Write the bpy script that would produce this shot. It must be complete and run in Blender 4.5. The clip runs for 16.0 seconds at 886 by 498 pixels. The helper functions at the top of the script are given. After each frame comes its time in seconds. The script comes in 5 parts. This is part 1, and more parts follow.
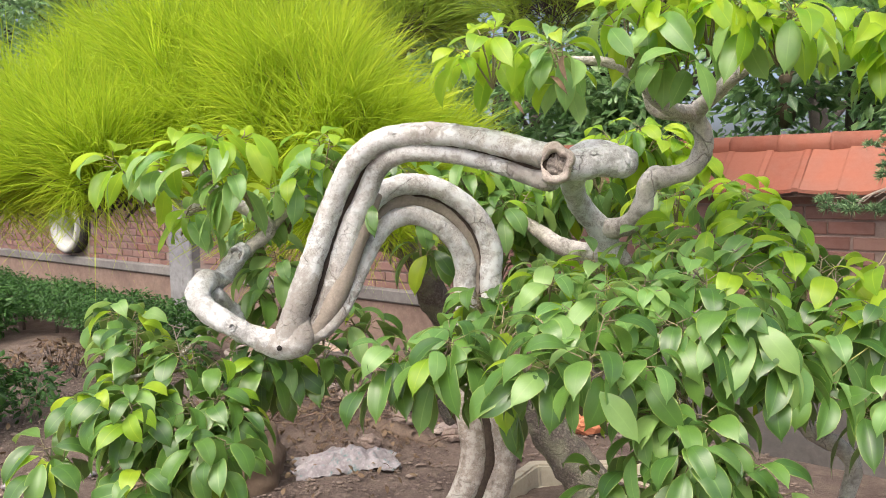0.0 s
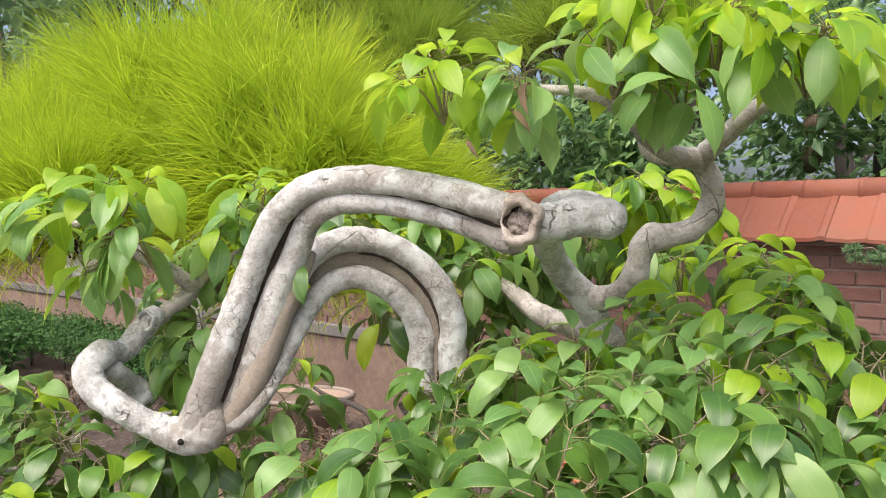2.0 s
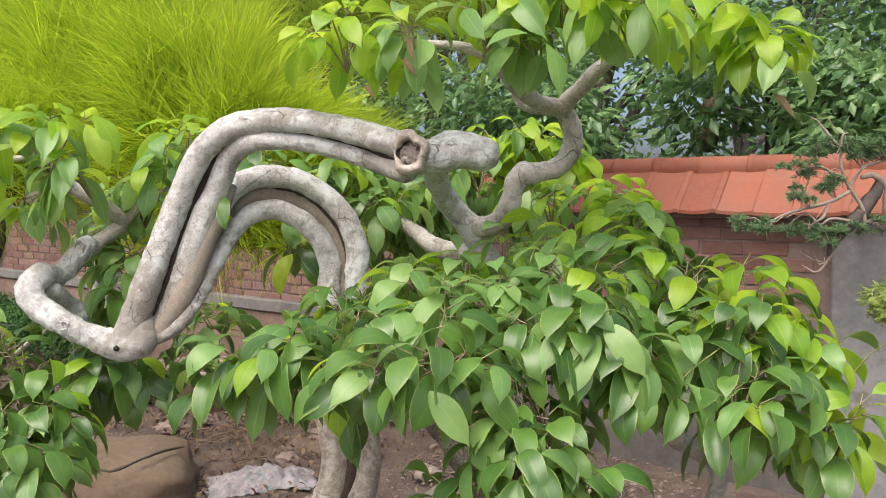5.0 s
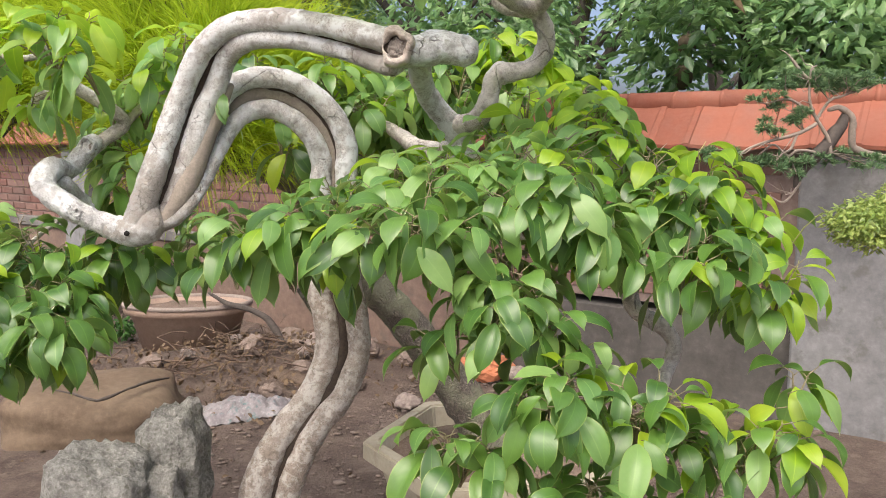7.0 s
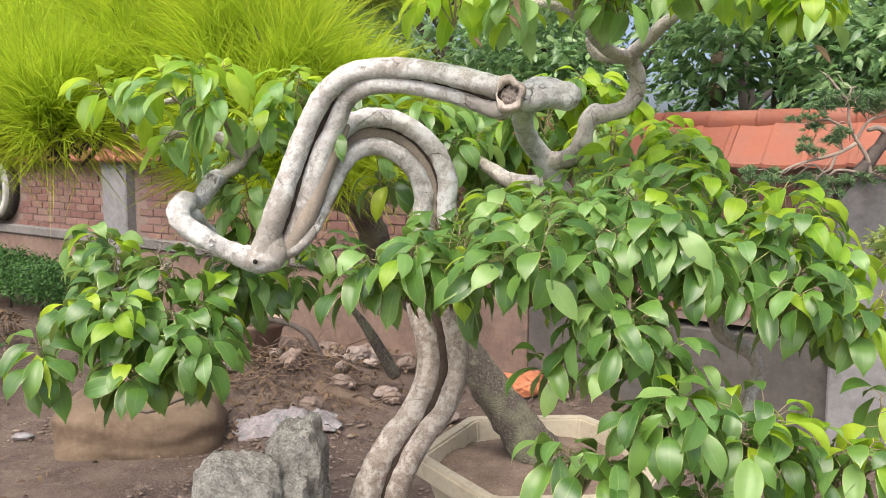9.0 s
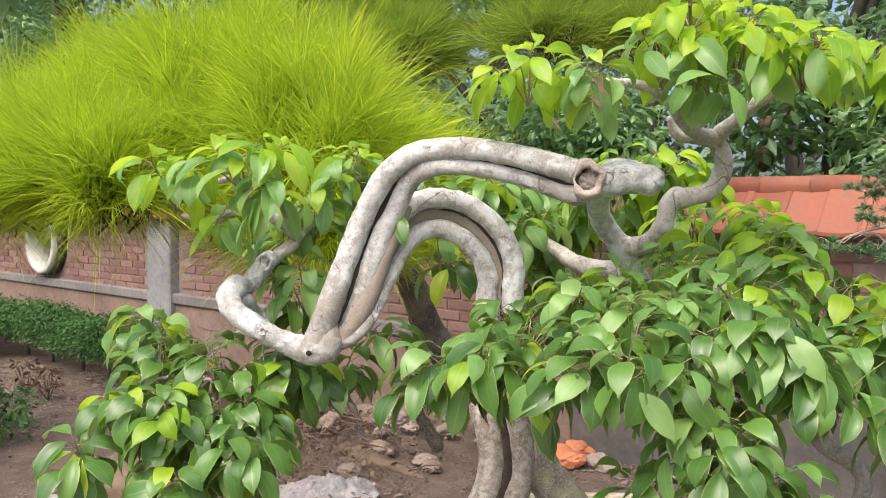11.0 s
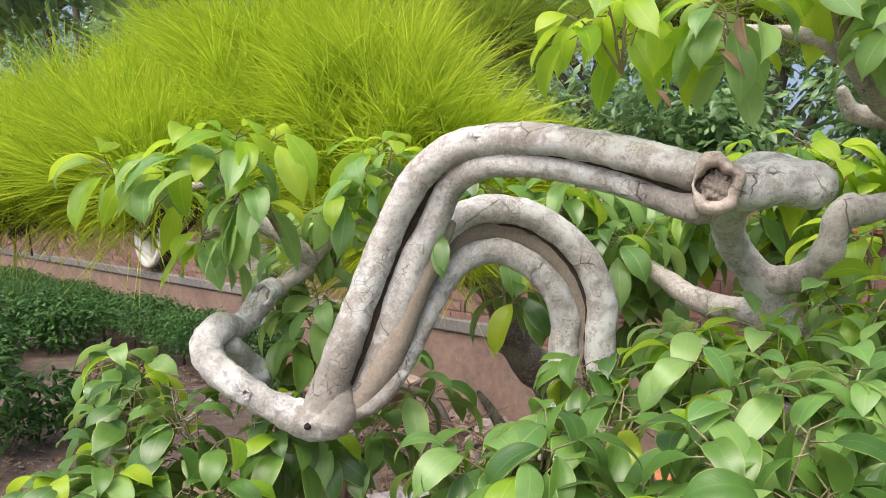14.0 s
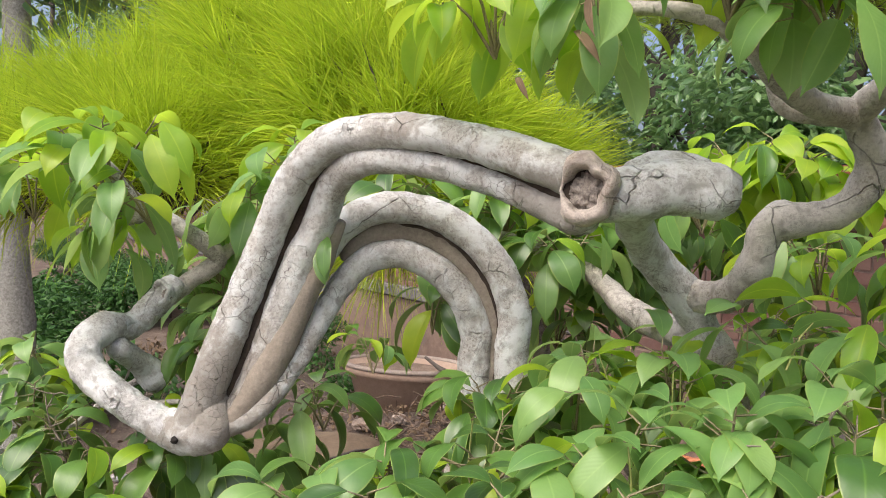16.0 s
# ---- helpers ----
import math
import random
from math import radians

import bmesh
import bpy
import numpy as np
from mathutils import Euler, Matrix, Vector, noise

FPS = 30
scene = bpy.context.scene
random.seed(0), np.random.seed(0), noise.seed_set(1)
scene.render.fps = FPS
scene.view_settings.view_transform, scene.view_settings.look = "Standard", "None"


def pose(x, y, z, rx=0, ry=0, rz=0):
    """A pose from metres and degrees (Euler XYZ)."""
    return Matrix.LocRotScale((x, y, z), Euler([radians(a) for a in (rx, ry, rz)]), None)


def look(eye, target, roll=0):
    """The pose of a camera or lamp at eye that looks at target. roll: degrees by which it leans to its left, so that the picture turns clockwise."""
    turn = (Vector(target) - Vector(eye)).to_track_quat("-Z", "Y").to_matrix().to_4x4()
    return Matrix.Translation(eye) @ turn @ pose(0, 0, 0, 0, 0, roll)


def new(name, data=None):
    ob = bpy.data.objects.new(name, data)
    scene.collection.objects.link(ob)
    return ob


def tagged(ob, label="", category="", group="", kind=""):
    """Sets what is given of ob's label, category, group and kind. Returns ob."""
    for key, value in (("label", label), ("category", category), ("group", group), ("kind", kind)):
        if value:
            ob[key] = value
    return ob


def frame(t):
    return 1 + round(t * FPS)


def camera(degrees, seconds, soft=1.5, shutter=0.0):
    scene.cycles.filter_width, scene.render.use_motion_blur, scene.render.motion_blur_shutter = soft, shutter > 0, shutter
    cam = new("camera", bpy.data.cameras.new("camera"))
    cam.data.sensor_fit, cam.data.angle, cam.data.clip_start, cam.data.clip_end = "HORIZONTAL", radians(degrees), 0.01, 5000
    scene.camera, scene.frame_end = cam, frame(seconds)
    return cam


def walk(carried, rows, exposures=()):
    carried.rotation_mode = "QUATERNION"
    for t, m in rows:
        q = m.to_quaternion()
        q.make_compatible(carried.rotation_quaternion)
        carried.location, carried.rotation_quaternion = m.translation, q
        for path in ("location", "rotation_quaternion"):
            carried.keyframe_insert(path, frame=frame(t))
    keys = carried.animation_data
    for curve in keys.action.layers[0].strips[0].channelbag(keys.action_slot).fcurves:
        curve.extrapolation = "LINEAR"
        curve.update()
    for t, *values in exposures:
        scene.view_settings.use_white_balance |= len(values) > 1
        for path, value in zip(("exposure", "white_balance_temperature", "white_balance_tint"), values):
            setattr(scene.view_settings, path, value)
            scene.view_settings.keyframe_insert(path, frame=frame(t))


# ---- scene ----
cam = camera(57.5, 16.0, soft=0.95)
PATH = [
    (0, (0.0295, 0.0246, 1.4691), (-0.0306, 2.0159, 1.2928), -1.17),
    (0.5, (0.0467, 0.1195, 1.4766), (-0.0790, 2.1090, 1.3151), -1.22),
    (1, (0.0646, 0.1975, 1.4767), (-0.0988, 2.1874, 1.3603), -0.90),
    (1.5, (0.0767, 0.2094, 1.4806), (-0.0769, 2.2015, 1.3920), -0.70),
    (2, (0.0898, 0.1924, 1.4829), (-0.0206, 2.1877, 1.4032), -0.33),
    (2.5, (0.0938, 0.1673, 1.4833), (0.0389, 2.1656, 1.4191), 0.04),
    (3, (0.1028, 0.1424, 1.4825), (0.1056, 2.1419, 1.4417), 0.21),
    (3.5, (0.1089, 0.1193, 1.4839), (0.1548, 2.1185, 1.4489), 0.48),
    (4, (0.1036, 0.1046, 1.4717), (0.1752, 2.1028, 1.4260), 0.67),
    (4.5, (0.1081, 0.0849, 1.4541), (0.1956, 2.0812, 1.3689), 0.66),
    (5, (0.1098, 0.0692, 1.4418), (0.2010, 2.0628, 1.3114), 0.15),
    (5.2, (0.1086, 0.0643, 1.4367), (0.2095, 2.0566, 1.2930), -0.06),
    (7.3, (0.0933, -0.0217, 1.3893), (0.2538, 1.9535, 1.1195), 0.09),
    (7.5, (0.0874, -0.0288, 1.3903), (0.2570, 1.9465, 1.1263), 0.10),
    (8, (0.0626, -0.0479, 1.3976), (0.2373, 1.9274, 1.1374), 0.19),
    (8.5, (0.0328, -0.0631, 1.4051), (0.1677, 1.9164, 1.1532), 0.02),
    (9, (0.0031, -0.0763, 1.4167), (0.0966, 1.9080, 1.1850), 0.04),
    (9.5, (-0.0076, -0.0776, 1.4280), (0.0726, 1.9103, 1.2227), 0.55),
    (10, (-0.0172, -0.0568, 1.4417), (0.0355, 1.9339, 1.2573), 0.17),
    (10.2, (-0.0151, -0.0469, 1.4468), (0.0192, 1.9459, 1.2810), 0.08),
    (12.3, (-0.0664, 0.0622, 1.4395), (-0.0934, 2.0618, 1.4076), 1.22),
    (12.5, (-0.0695, 0.0693, 1.4357), (-0.1027, 2.0687, 1.3970), 1.23),
    (13, (-0.0633, 0.0972, 1.4432), (-0.1458, 2.0937, 1.3587), 0.56),
    (13.5, (-0.0319, 0.1789, 1.4580), (-0.1834, 2.1714, 1.3753), 0.60),
    (14, (0.0092, 0.2608, 1.4645), (-0.2430, 2.2419, 1.3574), 0.66),
    (14.5, (0.0443, 0.3007, 1.4674), (-0.2687, 2.2715, 1.3327), 1.31),
    (15, (0.0855, 0.3176, 1.4736), (-0.2975, 2.2739, 1.3116), 1.76),
    (15.5, (0.1136, 0.3315, 1.4761), (-0.3084, 2.2794, 1.3090), 1.69),
    (16, (0.1316, 0.3465, 1.4779), (-0.2948, 2.2947, 1.3280), 1.79),
]
walk(cam, [(t, look(eye, target, roll)) for t, eye, target, roll in PATH], exposures=[(0, 1.16), (2.5, 1.02), (5, 0.93), (9, 1.14), (12.5, 1.07), (14, 0.96), (16, 0.92)])

# ---- world and light ----
sky = bpy.data.worlds.new("sky")
scene.world = sky
sky.use_nodes = True
wn = sky.node_tree.nodes
st = wn.new("ShaderNodeTexSky")
st.sky_type, st.sun_disc = "NISHITA", False
st.sun_elevation, st.sun_rotation = radians(56), radians(-152)
st.air_density, st.dust_density, st.ozone_density = 0.55, 6.0, 0.0
wn["Background"].inputs[1].default_value = 0.15
sky.node_tree.links.new(st.outputs[0], wn["Background"].inputs[0])
sun = new("sun", bpy.data.lights.new("sun", "SUN"))
sun.data.energy, sun.data.angle, sun.data.color = 0.85, radians(60), (1.0, 0.99, 0.955)
sun.matrix_world = look((-2.3, -3.4, 8.8), (0.0, 0.9, 1.4))


# ---- materials ----
def material(name, rough=0.8, metal=0.0):
    m = bpy.data.materials.new(name)
    m.use_nodes = True
    n, l = m.node_tree.nodes, m.node_tree.links
    b = n["Principled BSDF"]
    b.inputs["Specular IOR Level"].default_value = 0.4
    b.inputs["Roughness"].default_value, b.inputs["Metallic"].default_value = rough, metal
    return m, n, l, b


def noise_node(n, l, scale, detail=4.0, coord=None, rough=0.55):
    t = n.new("ShaderNodeTexNoise")
    t.inputs["Scale"].default_value, t.inputs["Detail"].default_value, t.inputs["Roughness"].default_value = scale, detail, rough
    if coord is not None:
        l.new(coord, t.inputs["Vector"])
    return t.outputs["Fac"]


def ramp(n, l, fac, *stops):
    r = n.new("ShaderNodeValToRGB")
    e = r.color_ramp.elements
    while len(e) < len(stops):
        e.new(0.5)
    for el, (p, c) in zip(e, stops):
        el.position, el.color = p, (*c, 1) if len(c) == 3 else c
    l.new(fac, r.inputs[0])
    return r.outputs[0]


def mix(n, l, fac, a, b, kind="MIX"):
    x = n.new("ShaderNodeMix")
    x.data_type, x.blend_type = "RGBA", kind
    for sock, v in ((x.inputs[0], fac), (x.inputs[6], a), (x.inputs[7], b)):
        if isinstance(v, (int, float)):
            sock.default_value = v
        elif isinstance(v, tuple):
            sock.default_value = (*v, 1)
        else:
            l.new(v, sock)
    return x.outputs[2]


def maths(n, l, op, a, b=0.0):
    x = n.new("ShaderNodeMath")
    x.operation = op
    for sock, v in zip(x.inputs, (a, b)):
        if isinstance(v, (int, float)):
            sock.default_value = v
        else:
            l.new(v, sock)
    return x.outputs[0]


def bump(n, l, b, height, strength=0.4, dist=0.002):
    x = n.new("ShaderNodeBump")
    x.inputs["Strength"].default_value, x.inputs["Distance"].default_value = strength, dist
    l.new(height, x.inputs["Height"])
    l.new(x.outputs[0], b.inputs["Normal"])


def coords(n, kind="Object"):
    return n.new("ShaderNodeTexCoord").outputs[kind]


def earthy(name, dark, mid, light, scale, rough=0.9, fine=9.0, relief=0.5, dist=0.004, spots=None):
    """A mineral surface: broad stains, fine grain and relief."""
    m, n, l, b = material(name, rough)
    c = coords(n)
    broad = noise_node(n, l, scale, 5, c)
    grain = noise_node(n, l, scale * fine, 6, c, 0.7)
    col = ramp(n, l, broad, (0.3, dark), (0.5, mid), (0.72, light))
    col = mix(n, l, 0.55, col, ramp(n, l, grain, (0.3, dark), (0.55, mid), (0.75, light)))
    if spots:
        col = mix(n, l, ramp(n, l, noise_node(n, l, scale * 2.3, 6, c, 0.65), (0.55, (0, 0, 0)), (0.66, (1, 1, 1))), col, spots)
    l.new(col, b.inputs["Base Color"])
    bump(n, l, b, grain, relief, dist)
    return m


def pieces(name, a, b_, c_, scale, rough=0.85, dirt=(0.1, 0.08, 0.07), dirt_amount=0.5):
    """Fired pieces that differ from one another by their own random shade."""
    m, n, l, b = material(name, rough)
    c = coords(n)
    info = n.new("ShaderNodeObjectInfo")
    geo = n.new("ShaderNodeNewGeometry")
    rnd = maths(n, l, "FRACT", maths(n, l, "ADD", info.outputs["Random"], geo.outputs["Random Per Island"]))
    col = ramp(n, l, rnd, (0.1, a), (0.5, b_), (0.9, c_))
    grain = noise_node(n, l, scale * 8, 6, geo.outputs["Position"], 0.7)
    stain = noise_node(n, l, scale, 5, geo.outputs["Position"], 0.6)
    col = mix(n, l, ramp(n, l, stain, (0.42, (0, 0, 0)), (0.75, (dirt_amount,) * 3)), col, dirt)
    col = mix(n, l, 0.35, col, ramp(n, l, grain, (0.3, a), (0.7, c_)))
    l.new(col, b.inputs["Base Color"])
    bump(n, l, b, grain, 0.5, 0.003)
    return m


def bark_pale(name, tint=(0.56, 0.52, 0.47), lichen=0.6, patch=None, cracks=0.68, crust=52, spots=()):
    """Smooth pale bark: brownish and chalky areas, crusts of lichen, long cracks and a fine net of crazing."""
    m, n, l, b = material(name, 0.8)
    c = coords(n)
    broad, mid, fine = noise_node(n, l, 13, 4, c), noise_node(n, l, crust, 7, c, 0.7), noise_node(n, l, 520, 8, c, 0.75)
    light = tuple(min(0.85, x * 1.28) for x in tint)
    brown = (tint[0] * 0.76, tint[1] * 0.71, tint[2] * 0.66)
    col = ramp(n, l, broad, (0.4, brown), (0.5, tint), (0.62, light))
    col = mix(n, l, 0.55, col, ramp(n, l, fine, (0.41, tuple(x * 0.6 for x in brown)), (0.5, tint), (0.56, light)))
    col = mix(n, l, ramp(n, l, mid, (0.47, (0, 0, 0)), (0.57, (lichen,) * 3)), col, patch or tuple(min(0.9, x * 1.1) for x in light))
    col = mix(n, l, ramp(n, l, noise_node(n, l, 130, 6, c, 0.7), (0.53, (0, 0, 0)), (0.64, (0.62,) * 3)), col, tuple(x * 0.6 for x in brown))
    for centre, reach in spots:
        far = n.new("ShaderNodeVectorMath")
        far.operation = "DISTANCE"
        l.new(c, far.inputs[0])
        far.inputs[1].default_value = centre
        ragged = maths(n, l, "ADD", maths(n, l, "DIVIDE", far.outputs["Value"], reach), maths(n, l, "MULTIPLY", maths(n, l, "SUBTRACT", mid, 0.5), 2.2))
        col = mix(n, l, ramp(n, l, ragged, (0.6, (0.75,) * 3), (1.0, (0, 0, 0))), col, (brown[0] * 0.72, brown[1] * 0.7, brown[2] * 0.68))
    wob = n.new("ShaderNodeTexNoise")
    wob.inputs["Scale"].default_value, wob.inputs["Detail"].default_value = 70, 3.0
    l.new(c, wob.inputs["Vector"])
    warp = n.new("ShaderNodeVectorMath")
    warp.operation = "MULTIPLY_ADD"
    l.new(wob.outputs["Color"], warp.inputs[0])
    warp.inputs[1].default_value = (0.007, 0.007, 0.007)
    l.new(c, warp.inputs[2])
    lines = None
    for scale, width, gate_scale, gate in ((21, 0.007, 14, 0.54), (62, 0.012, 19, 0.57), (150, 0.022, 26, 0.55)):
        v = n.new("ShaderNodeTexVoronoi")
        v.feature = "DISTANCE_TO_EDGE"
        v.inputs["Scale"].default_value, v.inputs["Randomness"].default_value = scale, 1.0
        l.new(warp.outputs[0], v.inputs["Vector"])
        one = ramp(n, l, v.outputs["Distance"], (0.0, (1, 1, 1)), (width, (0, 0, 0)))
        shift = n.new("ShaderNodeVectorMath")
        shift.inputs[1].default_value = (scale, 1.0, 2.0)
        l.new(c, shift.inputs[0])
        one = mix(n, l, 1.0, one, ramp(n, l, noise_node(n, l, gate_scale, 3, shift.outputs[0]), (gate, (0, 0, 0)), (gate + 0.08, (1, 1, 1))), "MULTIPLY")
        lines = one if lines is None else mix(n, l, 1.0, lines, one, "LIGHTEN")
    col = mix(n, l, maths(n, l, "MULTIPLY", lines, cracks), col, (0.1, 0.082, 0.068))
    l.new(col, b.inputs["Base Color"])
    h = maths(n, l, "SUBTRACT", maths(n, l, "ADD", maths(n, l, "MULTIPLY", fine, 0.5), maths(n, l, "MULTIPLY", mid, 1.1)), maths(n, l, "MULTIPLY", lines, 1.2))
    bump(n, l, b, h, 1.0, 0.0034)
    return m


def leaf_material(name, dark, mid, light, gloss=0.34, through_=0.34, edge=(0.42, 0.50, 0.12), clump=0.0):
    m, n, l, b = material(name, gloss)
    b.inputs["Specular IOR Level"].default_value = 0.8 if gloss < 0.45 else 0.25
    info = n.new("ShaderNodeObjectInfo")
    geo = n.new("ShaderNodeNewGeometry")
    uv = n.new("ShaderNodeUVMap")
    uv.uv_map = "UVMap"
    sep = n.new("ShaderNodeSeparateXYZ")
    l.new(uv.outputs[0], sep.inputs[0])
    rnd = maths(n, l, "FRACT", maths(n, l, "ADD", info.outputs["Random"], geo.outputs["Random Per Island"]))
    col = ramp(n, l, rnd, (0.05, dark), (0.5, mid), (0.97, light))
    mottled = noise_node(n, l, 90, 4, geo.outputs["Position"])
    col = mix(n, l, 0.25, col, ramp(n, l, mottled, (0.35, dark), (0.7, light)))
    if clump:
        col = mix(n, l, ramp(n, l, noise_node(n, l, 8, 3, geo.outputs["Position"]), (0.44, (clump,) * 3), (0.6, (0, 0, 0))), col, dark)
    across = maths(n, l, "ABSOLUTE", maths(n, l, "SUBTRACT", sep.outputs[0], 0.5))
    rib = ramp(n, l, across, (0.0, (0.9,) * 3), (0.035, (0, 0, 0)))
    rim = ramp(n, l, across, (0.455, (0, 0, 0)), (0.5, (0.75,) * 3))
    col = mix(n, l, rib, col, light)
    col = mix(n, l, rim, col, edge)
    l.new(col, b.inputs["Base Color"])
    vein = n.new("ShaderNodeTexWave")
    vein.inputs["Scale"].default_value, vein.inputs["Distortion"].default_value = 5.0, 1.0
    slant = n.new("ShaderNodeCombineXYZ")
    l.new(maths(n, l, "SUBTRACT", sep.outputs[1], maths(n, l, "MULTIPLY", across, 0.5)), slant.inputs[0])
    l.new(slant.outputs[0], vein.inputs["Vector"])
    bump(n, l, b, vein.outputs["Fac"], 0.06, 0.0009)
    tr = n.new("ShaderNodeBsdfTranslucent")
    l.new(mix(n, l, 0.45, col, edge), tr.inputs[0])
    sh = n.new("ShaderNodeMixShader")
    sh.inputs[0].default_value = through_
    l.new(b.outputs[0], sh.inputs[1])
    l.new(tr.outputs[0], sh.inputs[2])
    l.new(sh.outputs[0], n["Material Output"].inputs[0])
    return m


def plain_wood(name, dark, light, scale=18.0, rough=0.85):
    m, n, l, b = material(name, rough)
    c = coords(n)
    f1 = noise_node(n, l, scale, 6, c, 0.7)
    f2 = noise_node(n, l, scale * 6, 5, c, 0.7)
    l.new(mix(n, l, 0.5, ramp(n, l, f1, (0.3, dark), (0.7, light)), ramp(n, l, f2, (0.3, dark), (0.7, light))), b.inputs["Base Color"])
    bump(n, l, b, f1, 0.6, 0.004)
    return m


def plated_bark(name):
    """Thick broken plates parted by dark furrows, with grey-green lichen."""
    m, n, l, b = material(name, 0.92)
    c = coords(n)
    wob = n.new("ShaderNodeTexNoise")
    wob.inputs["Scale"].default_value, wob.inputs["Detail"].default_value = 26, 4.0
    l.new(c, wob.inputs["Vector"])
    warp = n.new("ShaderNodeVectorMath")
    warp.operation = "MULTIPLY_ADD"
    l.new(wob.outputs["Color"], warp.inputs[0])
    warp.inputs[1].default_value = (0.13, 0.13, 0.13)
    l.new(c, warp.inputs[2])
    v = n.new("ShaderNodeTexVoronoi")
    v.feature = "DISTANCE_TO_EDGE"
    v.inputs["Scale"].default_value = 42
    l.new(warp.outputs[0], v.inputs["Vector"])
    plate = ramp(n, l, v.outputs["Distance"], (0.0, (0.35,) * 3), (0.35, (1, 1, 1)))
    fine = noise_node(n, l, 110, 6, c, 0.7)
    col = ramp(n, l, fine, (0.3, (0.09, 0.075, 0.06)), (0.5, (0.21, 0.18, 0.145)), (0.72, (0.36, 0.32, 0.26)))
    col = mix(n, l, plate, (0.05, 0.042, 0.034), col)
    col = mix(n, l, ramp(n, l, noise_node(n, l, 9, 5, c, 0.6), (0.44, (0, 0, 0)), (0.6, (0.75,) * 3)), col, (0.24, 0.25, 0.16))
    l.new(col, b.inputs["Base Color"])
    bump(n, l, b, maths(n, l, "ADD", maths(n, l, "MULTIPLY", plate, 1.0), maths(n, l, "MULTIPLY", fine, 0.5)), 0.8, 0.012)
    return m


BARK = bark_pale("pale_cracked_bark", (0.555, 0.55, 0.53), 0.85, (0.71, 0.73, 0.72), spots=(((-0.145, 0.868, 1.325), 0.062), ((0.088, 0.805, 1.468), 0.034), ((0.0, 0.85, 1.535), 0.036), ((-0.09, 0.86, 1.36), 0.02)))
BARK_WHITE = bark_pale("white_crusted_bark", (0.56, 0.56, 0.55), 0.9, (0.75, 0.765, 0.76))
BARK_LIMB = bark_pale("grey_brown_bark", (0.48, 0.455, 0.42), 0.5, None, 0.5)
BARK_TRUNK = bark_pale("lower_trunk_bark", (0.37, 0.325, 0.285), 0.75, (0.6, 0.58, 0.54), 0.5, 85)
HOLE_SHADE = plain_wood("hole_shade", (0.006, 0.005, 0.004), (0.018, 0.014, 0.012), 90)
# heartwood so dark that the shade of the grooves is in its colour
HEART_SHADE = plain_wood("groove_shade_wood", (0.014, 0.010, 0.008), (0.08, 0.058, 0.043), 60)
KNOTWOOD = plain_wood("weathered_knot", (0.06, 0.048, 0.04), (0.44, 0.39, 0.34), 230)
TWIG = plain_wood("twig", (0.16, 0.14, 0.08), (0.34, 0.29, 0.17), 90, 0.7)
SHOOT = plain_wood("green_shoot", (0.3, 0.33, 0.1), (0.5, 0.5, 0.2), 90, 0.6)
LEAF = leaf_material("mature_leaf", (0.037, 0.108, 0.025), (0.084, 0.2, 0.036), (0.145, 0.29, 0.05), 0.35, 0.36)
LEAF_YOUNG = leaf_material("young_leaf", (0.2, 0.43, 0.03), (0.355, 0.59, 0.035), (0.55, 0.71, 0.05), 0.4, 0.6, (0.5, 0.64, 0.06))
# paler green for upper leaves: younger growth, with sky light put in the colour
LEAF_UPPER_LIT = leaf_material("skylit_upper_leaf", (0.13, 0.3, 0.085), (0.235, 0.45, 0.13), (0.37, 0.58, 0.18), 0.36, 0.52)
LEAF_DRY = leaf_material("dry_leaf", (0.07, 0.045, 0.03), (0.135, 0.09, 0.057), (0.23, 0.165, 0.1), 0.8, 0.1, (0.2, 0.145, 0.07))
LEAF_FAR = leaf_material("far_leaf", (0.08, 0.185, 0.08), (0.17, 0.325, 0.12), (0.32, 0.49, 0.19), 0.36, 0.48, (0.24, 0.36, 0.14))
LEAF_PALE = leaf_material("pale_leaf", (0.13, 0.24, 0.05), (0.27, 0.38, 0.075), (0.47, 0.54, 0.15), 0.4, 0.45, (0.55, 0.58, 0.2))
LEAF_HEDGE = leaf_material("hedge_leaf", (0.02, 0.055, 0.015), (0.04, 0.11, 0.022), (0.07, 0.17, 0.035), 0.45, 0.2, (0.07, 0.17, 0.035))
NEEDLE = leaf_material("golden_needle", (0.2, 0.33, 0.02), (0.52, 0.68, 0.04), (0.72, 0.8, 0.065), 0.5, 0.48, (0.55, 0.7, 0.06), 0.34)
NEEDLE_DEEP = leaf_material("green_needle", (0.16, 0.28, 0.04), (0.28, 0.42, 0.05), (0.42, 0.54, 0.08), 0.5, 0.4, (0.4, 0.52, 0.08))
JUNIPER = leaf_material("juniper_green", (0.08, 0.16, 0.08), (0.14, 0.24, 0.11), (0.22, 0.33, 0.15), 0.6, 0.2, (0.08, 0.18, 0.07))
BARK_PINE = plated_bark("rough_pine_bark")
BARK_DARK = plain_wood("dark_bark", (0.035, 0.03, 0.027), (0.12, 0.1, 0.085), 10)
BARK_JUN = plain_wood("juniper_bark", (0.16, 0.125, 0.1), (0.38, 0.325, 0.27), 40)
BRICK = pieces("red_brick", (0.135, 0.062, 0.05), (0.195, 0.096, 0.077), (0.25, 0.15, 0.122), 3.0, 0.9, (0.165, 0.127, 0.112), 0.85)
MORTAR = earthy("mortar", (0.14, 0.1, 0.085), (0.22, 0.165, 0.145), (0.3, 0.24, 0.21), 5.0)
TILE = pieces("clay_roof_tile", (0.205, 0.062, 0.036), (0.25, 0.082, 0.048), (0.295, 0.107, 0.066), 5.0, 0.8, (0.21, 0.115, 0.088), 0.85)
